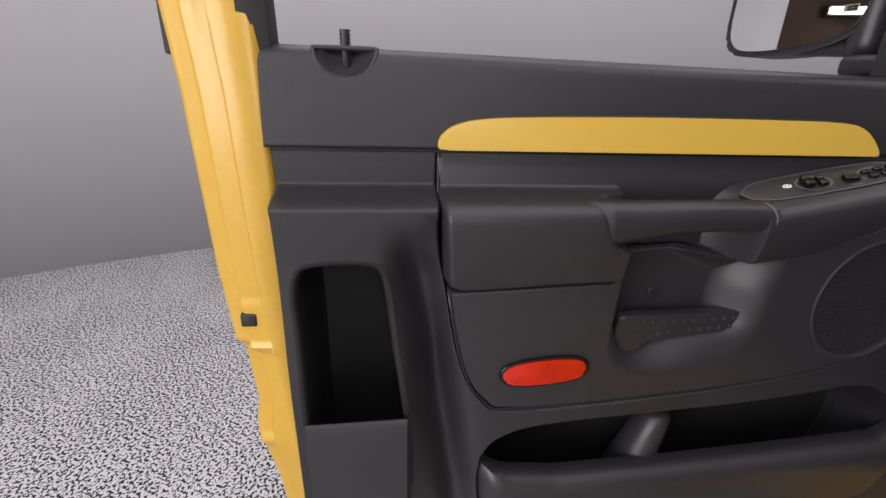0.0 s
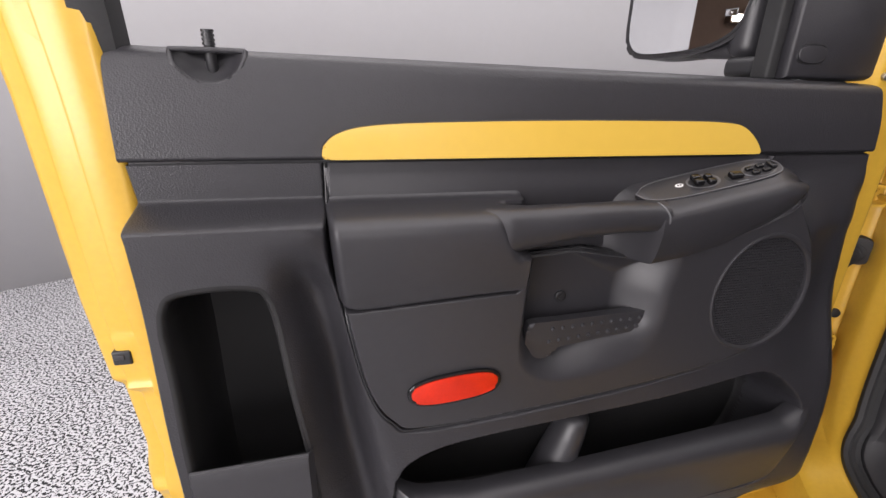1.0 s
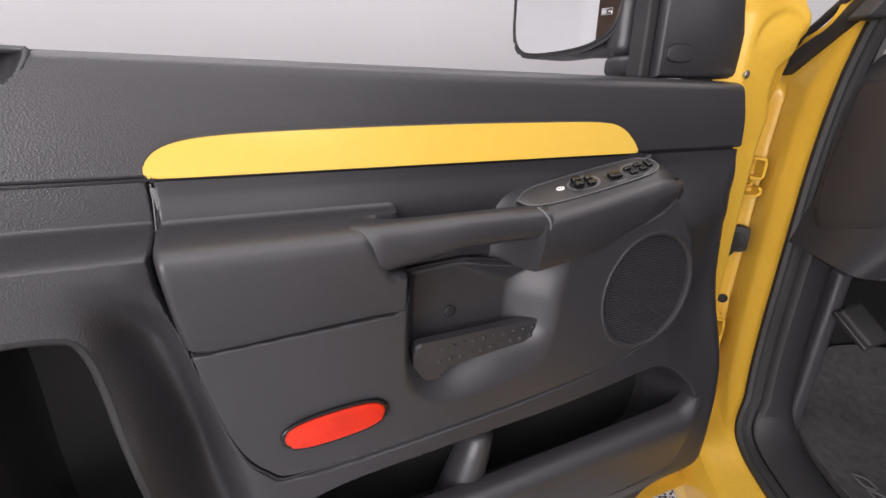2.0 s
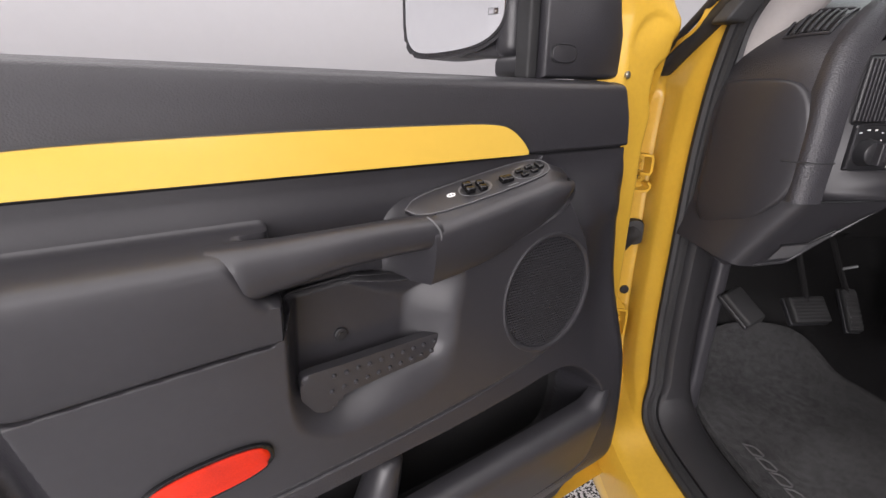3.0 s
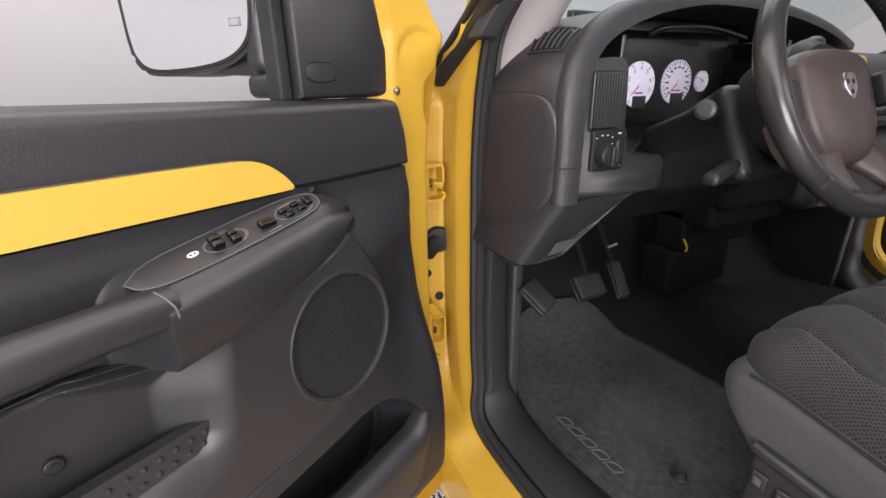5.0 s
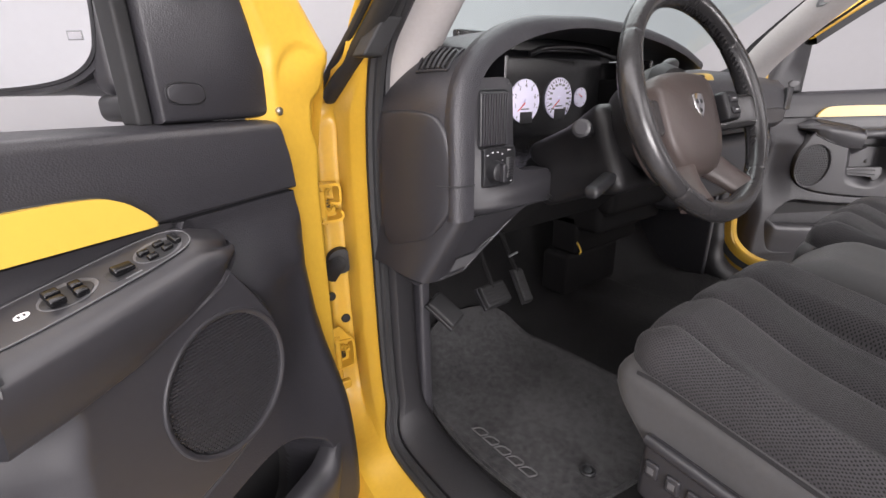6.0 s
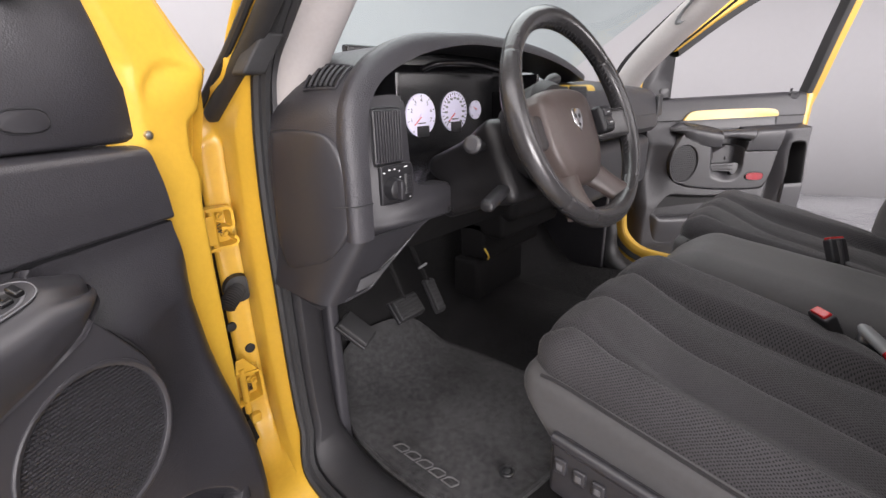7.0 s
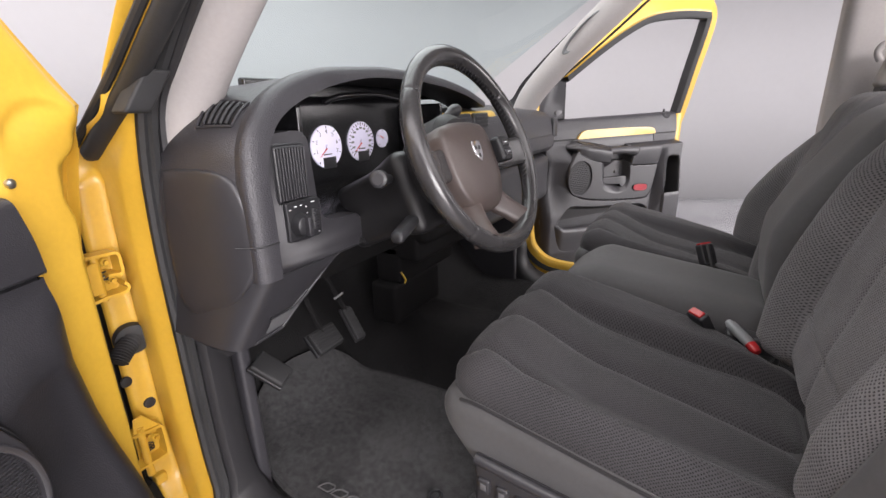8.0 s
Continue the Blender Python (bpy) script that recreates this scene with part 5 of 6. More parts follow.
def numeral(text, at, size, dial):
    """A printed figure on a dial that faces the driver."""
    cu = bpy.data.curves.new("numeral", "FONT")
    cu.body, cu.size, cu.align_x, cu.align_y, cu.extrude = text, size, "CENTER", "CENTER", 0.0001
    ob = bpy.data.objects.new("numeral", cu)
    me = bpy.data.meshes.new_from_object(ob)
    bpy.data.objects.remove(ob)
    part("numeral", me, BLACK, dial, "", pose(*at, 90, 0, 0))


def dashboard():
    d = thing("dashboard", "dark grey grained dashboard with driver's instrument hood", "dashboard", (MID, -0.1, 1.1))
    part("top_pad", grid(dash_skin, 120, 30), DASH, d, "grained dark top pad")

    def band(a, b):
        k = a * (len(CREST) - 1)
        i = min(int(k), len(CREST) - 2)
        c = CREST[i].lerp(CREST[i + 1], k - i)
        t = (CREST[min(i + 1, len(CREST) - 1)] - CREST[max(i - 1, 0)]).normalized()
        inn = t.cross(Vector((0, 1, 0))).normalized()      # towards the dials
        q = [(0.0, 0.0), (0.008, -0.001), (0.016, 0.001), (0.021, 0.006), (0.023, 0.012), (0.0228, 0.018), (0.0224, 0.024), (0.022, 0.030)][round(b * 7)]
        wide = 1.75 - 0.75 * float(ss(0.20, 0.42, c.x))
        return c + inn * q[0] * wide + Vector((0, q[1], 0))
    part("hood_lip", grid(band, 120, 8), DASH, d, "grained rolled hood edge")

    def liner(a, b):
        p = band(0.30 + 0.70 * a, 0.0)
        return p + Vector((0, (0.02 + 0.09 * float(ss(0.15, 0.30, p.x))) * b, -0.010 * b * b))
    part("hood_liner", grid(liner, 120, 6), DASH_SHADE, d, "dark inner face of the hood")
    # passenger half of the top and face
    def right(a, b):
        x = 0.80 + 0.945 * a
        prof = [(-0.225, 1.195), (-0.265, 1.205), (-0.285, 1.225), (-0.288, 1.26), (-0.280, 1.33), (-0.268, 1.365), (-0.245, 1.385), (-0.20, 1.397), (-0.10, 1.41), (0.05, 1.415), (0.23, 1.405)]
        y, z = prof[round(b * 10)]
        e = 0.945 * (1 - a)
        dz = 0.05 * (1 - min(1, e / 0.07)) ** 2 * ss(1.2, 1.4, z)
        return x, y + 0.06 * (1 - min(1, e / 0.10)) ** 2 * (y < 0), z - dz - 0.02 * ss(0.5, 1.0, a) * ss(1.25, 1.38, z)
    part("passenger_pad", grid(right, 60, 11), DASH, d, "grained dark passenger side pad")
    part("dash_end", grid(lambda a, b: (1.745 - 0.003 * b, -0.225 + 0.40 * a, 1.06 + 0.29 * b), 8, 6), SMOOTH, d)
    part("side_vent", rbox((1.665, -0.282, 1.305), (0.028, 0.008, 0.040), 0.006, 0.02), BLACK, d, "black side vent")
    part("glove_box", rbox((1.34, -0.17, 1.085), (0.36, 0.09, 0.105), 0.04, 0.04), SMOOTH, d, "dark glove box lid")
    part("pad_seam", rbox((1.30, -0.2875, 1.275), (0.33, 0.002, 0.0015), 0.001, 0.2), BLACK, d)
    # left switch pod face
    outline = rounded([(0.092, 1.142), (0.092, 1.24), (0.094, 1.335), (0.099, 1.358), (0.113, 1.371), (0.142, 1.374), (0.166, 1.375), (0.182, 1.371), (0.190, 1.360), (0.193, 1.335), (0.199, 1.25), (0.205, 1.226), (0.222, 1.213), (0.255, 1.208), (0.303, 1.206), (0.310, 1.185), (0.308, 1.145), (0.2, 1.1425)], 5)
    part("pod_face", slab(outline, -0.13, 0.005, 0.007), SMOOTH, d, "smooth panel with vent and light switch", Matrix(((1, 0, 0, 0), (0, 0, -1, -0.311), (0, 1, 0, 0), (0, 0, 0, 1))))
    v = part("air_vent", rbox((0.146, -0.3145, 1.307), (0.032, 0.006, 0.046), 0.005, 0.02), BLACK, d, "louvred black air vent")
    for k in range(10):
        part("slat", rbox((0.1193 + k * 0.0060, -0.3205, 1.307), (0.0016, 0.004, 0.0425), 0.001, 0.03), SMOOTH, v)
    part("vent_frame", tube([(0.146 + x, -0.3165, 1.307 + z) for x, z in oval(0, 0, 0.034, 0.048, 48, 0, 9)] + [(0.180, -0.3165, 1.307)], 0.0016, 6), BLACK, v)
    s = part("light_switch", rbox((0.159, -0.3165, 1.226), (0.038, 0.006, 0.035), 0.005, 0.02), BLACK, d, "black headlight switch with rotary knob")
    part("switch_rim", tube([(0.159 + x, -0.3225, 1.226 + z) for x, z in oval(0, 0, 0.0375, 0.0345, 40, 0, 8)] + [(0.1965, -0.3225, 1.226)], 0.0010, 6), SMOOTH, s)
    part("knob", tube([(0.147, -0.320, 1.219), (0.147, -0.330, 1.219), (0.147, -0.338, 1.219), (0.147, -0.340, 1.219)], [0.021, 0.019, 0.017, 0.014], 26), BLACK, s)
    part("knob_bar", rbox((0.147, -0.343, 1.219), (0.0045, 0.007, 0.016), 0.002, 0.01), SMOOTH, s)
    part("dimmer", tube([(0.182, -0.318, 1.205), (0.182, -0.318, 1.241)], 0.009, 14), BLACK, s)
    for k in range(7):
        part("dimmer_rib", rbox((0.182, -0.3272, 1.208 + k * 0.005), (0.007, 0.001, 0.0012), 0.0005, 0.02), SMOOTH, s)
    for x, z, w in ((0.139, 1.243, 0.004), (0.151, 1.247, 0.005), (0.163, 1.247, 0.004), (0.174, 1.243, 0.003), (0.190, 1.249, 0.008), (0.175, 1.232, 0.002), (0.178, 1.222, 0.002), (0.198, 1.193, 0.003)):
        part("symbol", rbox((x - 0.010, -0.3232, z + 0.005), (w * 0.5, 0.0003, 0.0009), 0.0001, 0.02), WHITE, s)
    # end cap plate on the dash side
    cap = rounded([(-0.150, 1.321), (-0.20, 1.324), (-0.265, 1.322), (-0.296, 1.308), (-0.314, 1.268), (-0.320, 1.20), (-0.308, 1.150), (-0.274, 1.108), (-0.232, 1.088), (-0.150, 1.086)], 5)
    pts = np.array([tuple(dash_skin(a, b)) for a in np.linspace(0, 0.3, 60) for b in np.linspace(0.02, 1, 60)])

    def plate(a, b):
        p = cap[round(a * len(cap)) % len(cap)]
        k, h = [(1.0, -0.004), (1.0, 0.003), (0.985, 0.006), (0.955, 0.0072), (0.85, 0.0075), (0.6, 0.0075), (0.3, 0.0075), (0.0, 0.0075)][round(b * 7)]
        y, z = -0.22 + (p[0] + 0.22) * k, 1.205 + (p[1] - 1.205) * k
        near = (pts[:, 1] - y) ** 2 + (pts[:, 2] - z) ** 2
        w = 1 / (near + 4e-6) ** 2
        return float((pts[:, 0] * w).sum() / w.sum()) - h, y, z
    part("end_cap", grid(plate, len(cap), 8, True), SMOOTH, d, "smooth dark end cap")
    part("band_seam", tube([(0.034, -0.300, 1.2045), (0.044, -0.318, 1.2045), (0.056, -0.3335, 1.2045), (0.070, -0.3365, 1.2045), (0.091, -0.3345, 1.2045)], 0.0013, 6), BLACK, d)
    def end_low(a, b):
        z = 1.146 - 0.132 * a
        front, side = -0.331 + 0.064 * a, 0.034 - 0.024 * a
        t = b * math.pi / 2
        p = 2 / (2.6 + 2.2 * a)
        return 0.086 - 0.025 * a - (0.086 - 0.025 * a - side) * math.sin(t) ** p, front + (-0.10 - front) * (1 - math.cos(t) ** p) * 1.0, z + 0.012 * a * b
    part("end_lower", grid(end_low, 24, 30), SMOOTH, d, "dark lower end of the dash")
    part("end_bottom", grid(lambda a, b: (0.012 + 0.055 * a, -0.262 + 0.16 * b, 1.016 + 0.012 * b), 4, 4), SMOOTH, d)
    def on_skin(a, b, h):
        p, q, r = dash_skin(a, b), dash_skin(a + 0.004, b), dash_skin(a, b + 0.004)
        nrm = (q - p).cross(r - p).normalized()
        if nrm.z < 0:
            nrm = -nrm
        return p + nrm * h
    vent = part("demister_vent", grid(lambda a, b: on_skin(0.282 + 0.060 * a, 0.37 + 0.26 * b - 0.11 * a, 0.0018 * (0.02 < a < 0.98 and 0.02 < b < 0.98)), 20, 12), CAVE, d, "slatted black demister vent")
    for k in range(5):
        t = (k + 0.9) / 5.8
        part("demister_slat", tube([on_skin(0.282 + 0.060 * a, 0.38 + 0.24 * t - 0.11 * a, 0.003) for a in np.linspace(0.08, 0.92, 8)], 0.0019, 6), DASH, vent)
    rimline = [(0.0, q) for q in np.linspace(0, 1, 8)] + [(q, 1.0) for q in np.linspace(0, 1, 8)] + [(1.0, q) for q in np.linspace(1, 0, 8)] + [(q, 0.0) for q in np.linspace(1, 0, 8)]
    part("demister_rim", tube([on_skin(0.282 + 0.060 * a, 0.37 + 0.26 * b - 0.11 * a, 0.002) for a, b in rimline], 0.0022, 8), DASH, vent)
    # lower pads and knee panel
    part("pod_seam", tube([(0.080, -0.320, 1.1415), (0.16, -0.3195, 1.1415), (0.308, -0.3175, 1.1435)], 0.0016, 6), BLACK, d)

    def knee(a, b):
        low = Vector((0.060, -0.266, 1.016)).lerp((0.122, -0.265, 1.021), min(1, a / 0.4))
        if a > 0.4:
            low = low.lerp((0.165, -0.276, 1.062), min(1, (a - 0.4) / 0.25))
        if a > 0.65:
            low = low.lerp((0.232, -0.311, 1.139), (a - 0.65) / 0.35)
        high = Vector((0.080, -0.3185, 1.1395)).lerp((0.236, -0.317, 1.1425), a)
        return high.lerp(low, b) + Vector((0, -0.006 * math.sin(math.pi * b), 0))
    part("knee_panel", grid(knee, 40, 12), SMOOTH, d, "dark lower knee panel")
    part("knee_edge", tube([knee(a, 1.0) for a in np.linspace(0, 1, 30)], 0.0035, 8), SMOOTH, d)
    part("knee_pocket", grid(lambda a, b: knee(0.10 + 0.52 * a, 0.66 + 0.24 * b) + Vector((0, -0.004, 0)), 12, 6), DIM, d, "grey slot cover")
    part("knee_slot", tube([knee(0.10 + 0.52 * a, 0.645) + Vector((0, -0.002, 0)) for a in np.linspace(0, 1, 8)], 0.0022, 6), BLACK, d)
    # the pieces under the dash carry their shade as a near-black colour
    part("knee_back", grid(lambda a, b: (0.20 + 0.13 * a, -0.300 + 0.10 * b, 1.140 - 0.09 * b), 8, 6), DEEP_SHADE, d)
    part("under_column", grid(lambda a, b: (0.31 + 0.40 * a, -0.28 + 0.10 * b, 1.135 - 0.10 * b), 10, 5), DEEP_SHADE, d)
    part("column_lip", tube(smooth_line([(0.300, -0.318, 1.150), (0.33, -0.318, 1.140), (0.43, -0.318, 1.135), (0.55, -0.312, 1.134), (0.68, -0.30, 1.140)], 5), 0.006, 10), DASH_SHADE, d)
    part("duct_box", rbox((0.855, -0.07, 0.935), (0.165, 0.05, 0.065), 0.015, 0.04), DEEP_SHADE, d, "heater duct under the dash, shade in its colour")
    part("duct_low", rbox((0.800, -0.06, 0.805), (0.135, 0.05, 0.068), 0.015, 0.04), DEEP_SHADE, d)
    part("centre_low", rbox((0.86, -0.10, 1.03), (0.17, 0.09, 0.08), 0.02, 0.04), DEEP_SHADE, d)
    part("wire_tab", tube(smooth_line([(0.69, -0.12, 0.915), (0.695, -0.126, 0.902), (0.702, -0.128, 0.887), (0.705, -0.122, 0.875)], 4), 0.003, 8), TRIM, d, "yellow wire tab")
    part("wire_clip", tube([(0.39, -0.13, 0.945), (0.42, -0.13, 0.950)], 0.003, 8), GREYP, d)
    # instrument cluster
    c = part("instrument_panel", rbox((0.45, -0.165, 1.335), (0.20, 0.02, 0.10), 0.02, 0.03), CAVE, d, "black instrument cluster with three white dials")
    for cx, cz, r, nm in ((0.361, 1.330, 0.0455, 8), (0.475, 1.333, 0.0455, 25), (0.556, 1.334, 0.022, 5)):
        dial = part("dial", tube([(cx, -0.186, cz), (cx, -0.190, cz)], r, 48), DIAL, c, "white dial face")
        first, sweep_by = (232, 252) if nm == 8 else (225, 270)
        for k in range(nm):
            a = radians(first - sweep_by * k / (nm - 1))
            p = Vector((math.cos(a), 0, math.sin(a)))
            inner = 0.86 if r > 0.03 and (nm < 20 or k % 2) else 0.80
            part("tick", tube([Vector((cx, -0.1905, cz)) + p * r * inner, Vector((cx, -0.1905, cz)) + p * r * 0.95], 0.0010 if r > 0.03 else 0.0008, 4), BLACK, dial)
            if nm == 8 and k:
                numeral(str(k), (cx + p.x * r * 0.70, -0.1908, cz + p.z * r * 0.70), 0.0125, dial)
            elif nm > 20 and k % 2 == 0:
                part("dial_figure", rbox((cx + p.x * r * 0.68, -0.1905, cz + p.z * r * 0.68), (0.0042, 0.0003, 0.0022), 0.0001, 0.02), GREYP, dial)
        a = radians(218 if r > 0.03 else 150)
        part("needle", tube([(cx, -0.194, cz), (cx + 0.72 * r * math.cos(a), -0.194, cz + 0.72 * r * math.sin(a))], [0.0014, 0.0007], 6), REDINK, dial)
        part("hub", tube([(cx, -0.190, cz), (cx, -0.196, cz)], r * 0.12, 18), DIAL, dial)
        if r > 0.03:
            part("display", rbox((cx + 0.004, -0.1908, cz - r * 0.76), (0.019, 0.001, 0.012), 0.0005, 0.02), BLACK, dial)
            part("dial_mark", rbox((cx, -0.1906, cz - r * 0.36), (0.012, 0.0005, 0.0012), 0.0002, 0.02), BLACK, dial)
    part("instrument_shelf", grid(lambda a, b: (0.225 + 0.42 * a, -0.30 + 0.13 * b, 1.200 + 0.05 * b), 10, 6), CAVE, d)
    part("instrument_back", rbox((0.47, -0.135, 1.33), (0.26, 0.01, 0.14), 0.005, 0.05), CAVE, d)
    part("cluster_lens_hood", tube(smooth_line([(0.320, -0.235, 1.420), (0.36, -0.245, 1.432), (0.48, -0.24, 1.436), (0.60, -0.24, 1.42)], 6), 0.006, 10), CAVE, d)
    for x in (0.213, 0.700):
        part("cavity_side", rbox((x, -0.205, 1.31), (0.006, 0.075, 0.105), 0.004, 0.03), CAVE, d)
    # centre stack with painted bezel
    bez = part("centre_bezel", rbox((0.905, -0.240, 1.268), (0.195, 0.022, 0.122), 0.020, 0.03), TRIM, d, "glossy yellow centre bezel")
    part("bezel_field", rbox((0.905, -0.258, 1.266), (0.172, 0.008, 0.102), 0.008, 0.03), BLACK, bez)
    rd = part("radio", rbox((0.89, -0.268, 1.255), (0.120, 0.010, 0.060), 0.008, 0.03), BLACK, d, "black radio")
    part("radio_display", rbox((0.89, -0.279, 1.285), (0.05, 0.001, 0.012), 0.001, 0.05), GREYP, rd)
    for k in range(6):
        part("radio_button", rbox((0.825 + 0.026 * k, -0.279, 1.235), (0.010, 0.002, 0.005), 0.001, 0.02), GREYP, rd)
    for x in (0.83, 0.95):
        cv = part("centre_vent", rbox((x, -0.268, 1.355), (0.048, 0.008, 0.030), 0.006, 0.03), BLACK, d, "black centre vent")
        for k in range(4):
            part("slat", rbox((x, -0.277, 1.337 + 0.012 * k), (0.044, 0.003, 0.0016), 0.001, 0.05), SMOOTH, cv)
    part("centre_block", rbox((0.89, -0.125, 1.20), (0.20, 0.10, 0.19), 0.03, 0.05), DEEP_SHADE, d)
    return d


dashboard()


# ---- steering ----
WHEEL = Vector((0.385, -0.547, 1.330))
WM = pose(*WHEEL, 90 - 23.1, 0, -2.5)      # local x right, y up the wheel, z to the driver


def steering():
    col = thing("steering_column", "steering column shroud, shade in its colour, with stalk and tilt lever", "steering column", (0.39, -0.3, 1.24))
    cm = WM @ Matrix.Translation((0, -0.018, -0.20))

    def waist(x, y, z):
        k = 0.82 + 0.18 * ss(-0.02, 0.10, z)
        return x * k, y * k, z
    part("shroud", rbox((0, -0.012, -0.01), (0.105, 0.082, 0.105), 0.022, 0.02, waist), DASH_SHADE, col, "", cm)
    part("shroud_collar", tube([WM @ Vector(p) for p in ((0, 0, -0.025), (0, 0, -0.035), (0, -0.004, -0.085), (0, -0.008, -0.11))], [0.070, 0.086, 0.090, 0.084], 32), DASH_SHADE, col)
    st = part("stalk", tube([(0.31, -0.40, 1.280), (0.245, -0.435, 1.288), (0.215, -0.450, 1.294)], [0.009, 0.008, 0.011], 14), BLACK, col)
    part("stalk_knob", tube([(0.222, -0.447, 1.293), (0.212, -0.452, 1.295), (0.199, -0.4585, 1.297), (0.197, -0.4595, 1.2974)], [0.0125, 0.0150, 0.0145, 0.011], 20), BLACK, st)
    part("stalk_face", tube([(0.1972, -0.4594, 1.2973), (0.1964, -0.4598, 1.2975)], 0.0095, 18), SMOOTH, st)
    part("tilt_lever", rbox((0.280, -0.455, 1.212), (0.064, 0.014, 0.010), 0.009, 0.01, lambda x, y, z: (x, y + 0.2 * (x - 0.305), z + 0.22 * (x - 0.305))), BLACK, col)
    part("gear_stalk", tube(smooth_line([(0.46, -0.36, 1.33), (0.53, -0.37, 1.368), (0.575, -0.375, 1.390), (0.615, -0.378, 1.400)], 5), [0.008] * 10 + [0.010, 0.013, 0.015, 0.015, 0.014, 0.010], 12), BLACK, col)
    w = thing("steering_wheel", "worn black leather steering wheel with three spokes", "steering wheel", WHEEL)

    def rim(a, b):
        t = 2 * math.pi * a
        q = 2 * math.pi * b
        r = 0.0168 + 0.0012 * math.cos(4 * t)
        for s in (0.62, 2.52, 3.95, 5.47):
            r -= 0.0012 * math.exp(-((t - s) / 0.012) ** 2)
        r += 0.0005 * math.sin(t * 150) * ss(0.6, 0.95, math.cos(q - math.pi)) * (0.62 < t < 2.52 or 3.95 < t < 5.47)
        return WM @ Vector(((0.178 + r * math.cos(q)) * math.cos(t), (0.178 + r * math.cos(q)) * math.sin(t), r * 1.06 * math.sin(q)))
    part("rim", grid(rim, 420, 21, True), HIDE, w, "leather wrapped rim")
    sv, sf = [], []
    for k in range(110):
        t = 2 * math.pi * k / 110
        if not (-0.55 < math.atan2(math.sin(t), math.cos(t)) < 1.45):
            continue
        p = WM @ Vector((0.1605 * math.cos(t), 0.1605 * math.sin(t), -0.002))
        q = WM @ Vector((0.1608 * math.cos(t + 0.03), 0.1608 * math.sin(t + 0.03), 0.006))
        v, f = tube([p, q], 0.0013, 6)
        sf += [tuple(i + len(sv) for i in g) for g in f]
        sv += v
    part("stitching", (sv, sf), BLACK, w, "black lacing stitches")
    padout = rounded([(-0.078, 0.052), (-0.058, 0.070), (0.0, 0.076), (0.058, 0.070), (0.078, 0.052), (0.080, 0.0), (0.072, -0.045), (0.045, -0.082), (0.0, -0.092), (-0.045, -0.082), (-0.072, -0.045), (-0.080, 0.0)], 6)

    def pad(a, b):
        p = padout[round(a * len(padout)) % len(padout)]
        k, z = [(1.0, -0.05), (1.0, -0.004), (0.985, 0.006), (0.95, 0.013), (0.88, 0.018), (0.6, 0.023), (0.3, 0.025), (0.0, 0.0255)][round(b * 7)]
        return WM @ Vector((p[0] * k * 1.06, -0.022 + (p[1] + 0.004) * k * 1.06, z - 0.030))
    pd = part("airbag_pad", grid(pad, len(padout), 8, True), PAD, w, "brownish black airbag cover")
    part("emblem", slab([(-0.015, 0.042), (-0.008, 0.045), (0.0, 0.043), (0.008, 0.045), (0.015, 0.042), (0.0145, 0.024), (0.008, 0.012), (0.0, 0.004), (-0.008, 0.012), (-0.0145, 0.024)], -0.010, -0.0035, 0.001), CHROME, pd, "small silver shield emblem", WM @ Matrix.Translation((0.004, -0.027, 0)))
    for x, y, q in ((-0.0065, 0.031, 0.0028), (0.0065, 0.031, 0.0028), (0.0, 0.016, 0.0028)):
        part("emblem_field", slab(oval(x, y, q, q * 1.4, 10), -0.0035, -0.0028), BLACK, pd, "", WM @ Matrix.Translation((0.004, -0.027, 0)))
    for sx in (-1, 1):
        def arm(x, y, z):
            return sx * x, y - 0.10 * (x - 0.07), z - 0.032 * ss(0.165, 0.09, x)
        me = mesh_of("spoke", *rbox((0.125, -0.010, 0.0), (0.052, 0.030, 0.011), 0.010, 0.01, arm))
        part("spoke", me, HIDE, w, "", WM)
        if sx > 0:
            part("button_pod", rbox((sx * 0.110, -0.006, -0.012), (0.021, 0.026, 0.012), 0.008, 0.01), BLACK, w, "cruise control buttons", WM)
            for k in range(2):
                part("button", rbox((sx * 0.110, 0.004 - k * 0.020, 0.000), (0.014, 0.0065, 0.003), 0.002, 0.01), SMOOTH, w, "", WM)
                part("button_mark", rbox((sx * 0.110, 0.004 - k * 0.020, 0.0032), (0.006, 0.0008, 0.0003), 0.0001, 0.02), WHITE, w, "", WM)
        t0, t1 = (Vector((sx * 0.040, -0.078, -0.046)), Vector((sx * 0.085, -0.158, 0.0)))
        part("lower_spoke", tube([WM @ t0.lerp(t1, k / 5) for k in range(6)], [0.030, 0.027, 0.024, 0.022, 0.022, 0.024], 16, flat=0.5), PAD, w)


steering()


# ---- seats ----
def groove(d, w=0.0045):
    return math.exp(-(d / w) ** 2)


SEAMS = ([-0.79, -0.71, -0.73, -0.78, -0.78, -0.77, -0.74], [-0.20, -0.14, -0.12, -0.13, -0.14, -0.16, -0.17], [0.34, 0.43, 0.40, 0.36, 0.36, 0.38, 0.52])
BACK_Z = [0.90, 1.0, 1.07, 1.124, 1.2, 1.28, 1.34, 1.5, 1.72]
BACK_LEFT = [-1.060, -1.066, -1.089, -1.112, -1.147, -1.186, -1.216, -1.30, -1.42]
BACK_MID = [-1.092, -1.106, -1.122, -1.134, -1.155, -1.178, -1.198, -1.272, -1.42]
BACK_RIGHT = [-1.040, -1.048, -1.060, -1.076, -1.102, -1.136, -1.170, -1.28, -1.42]
BACK_FAR = [-1.008, -1.014, -1.030, -1.060, -1.112, -1.182, -1.236, -1.36, -1.50]


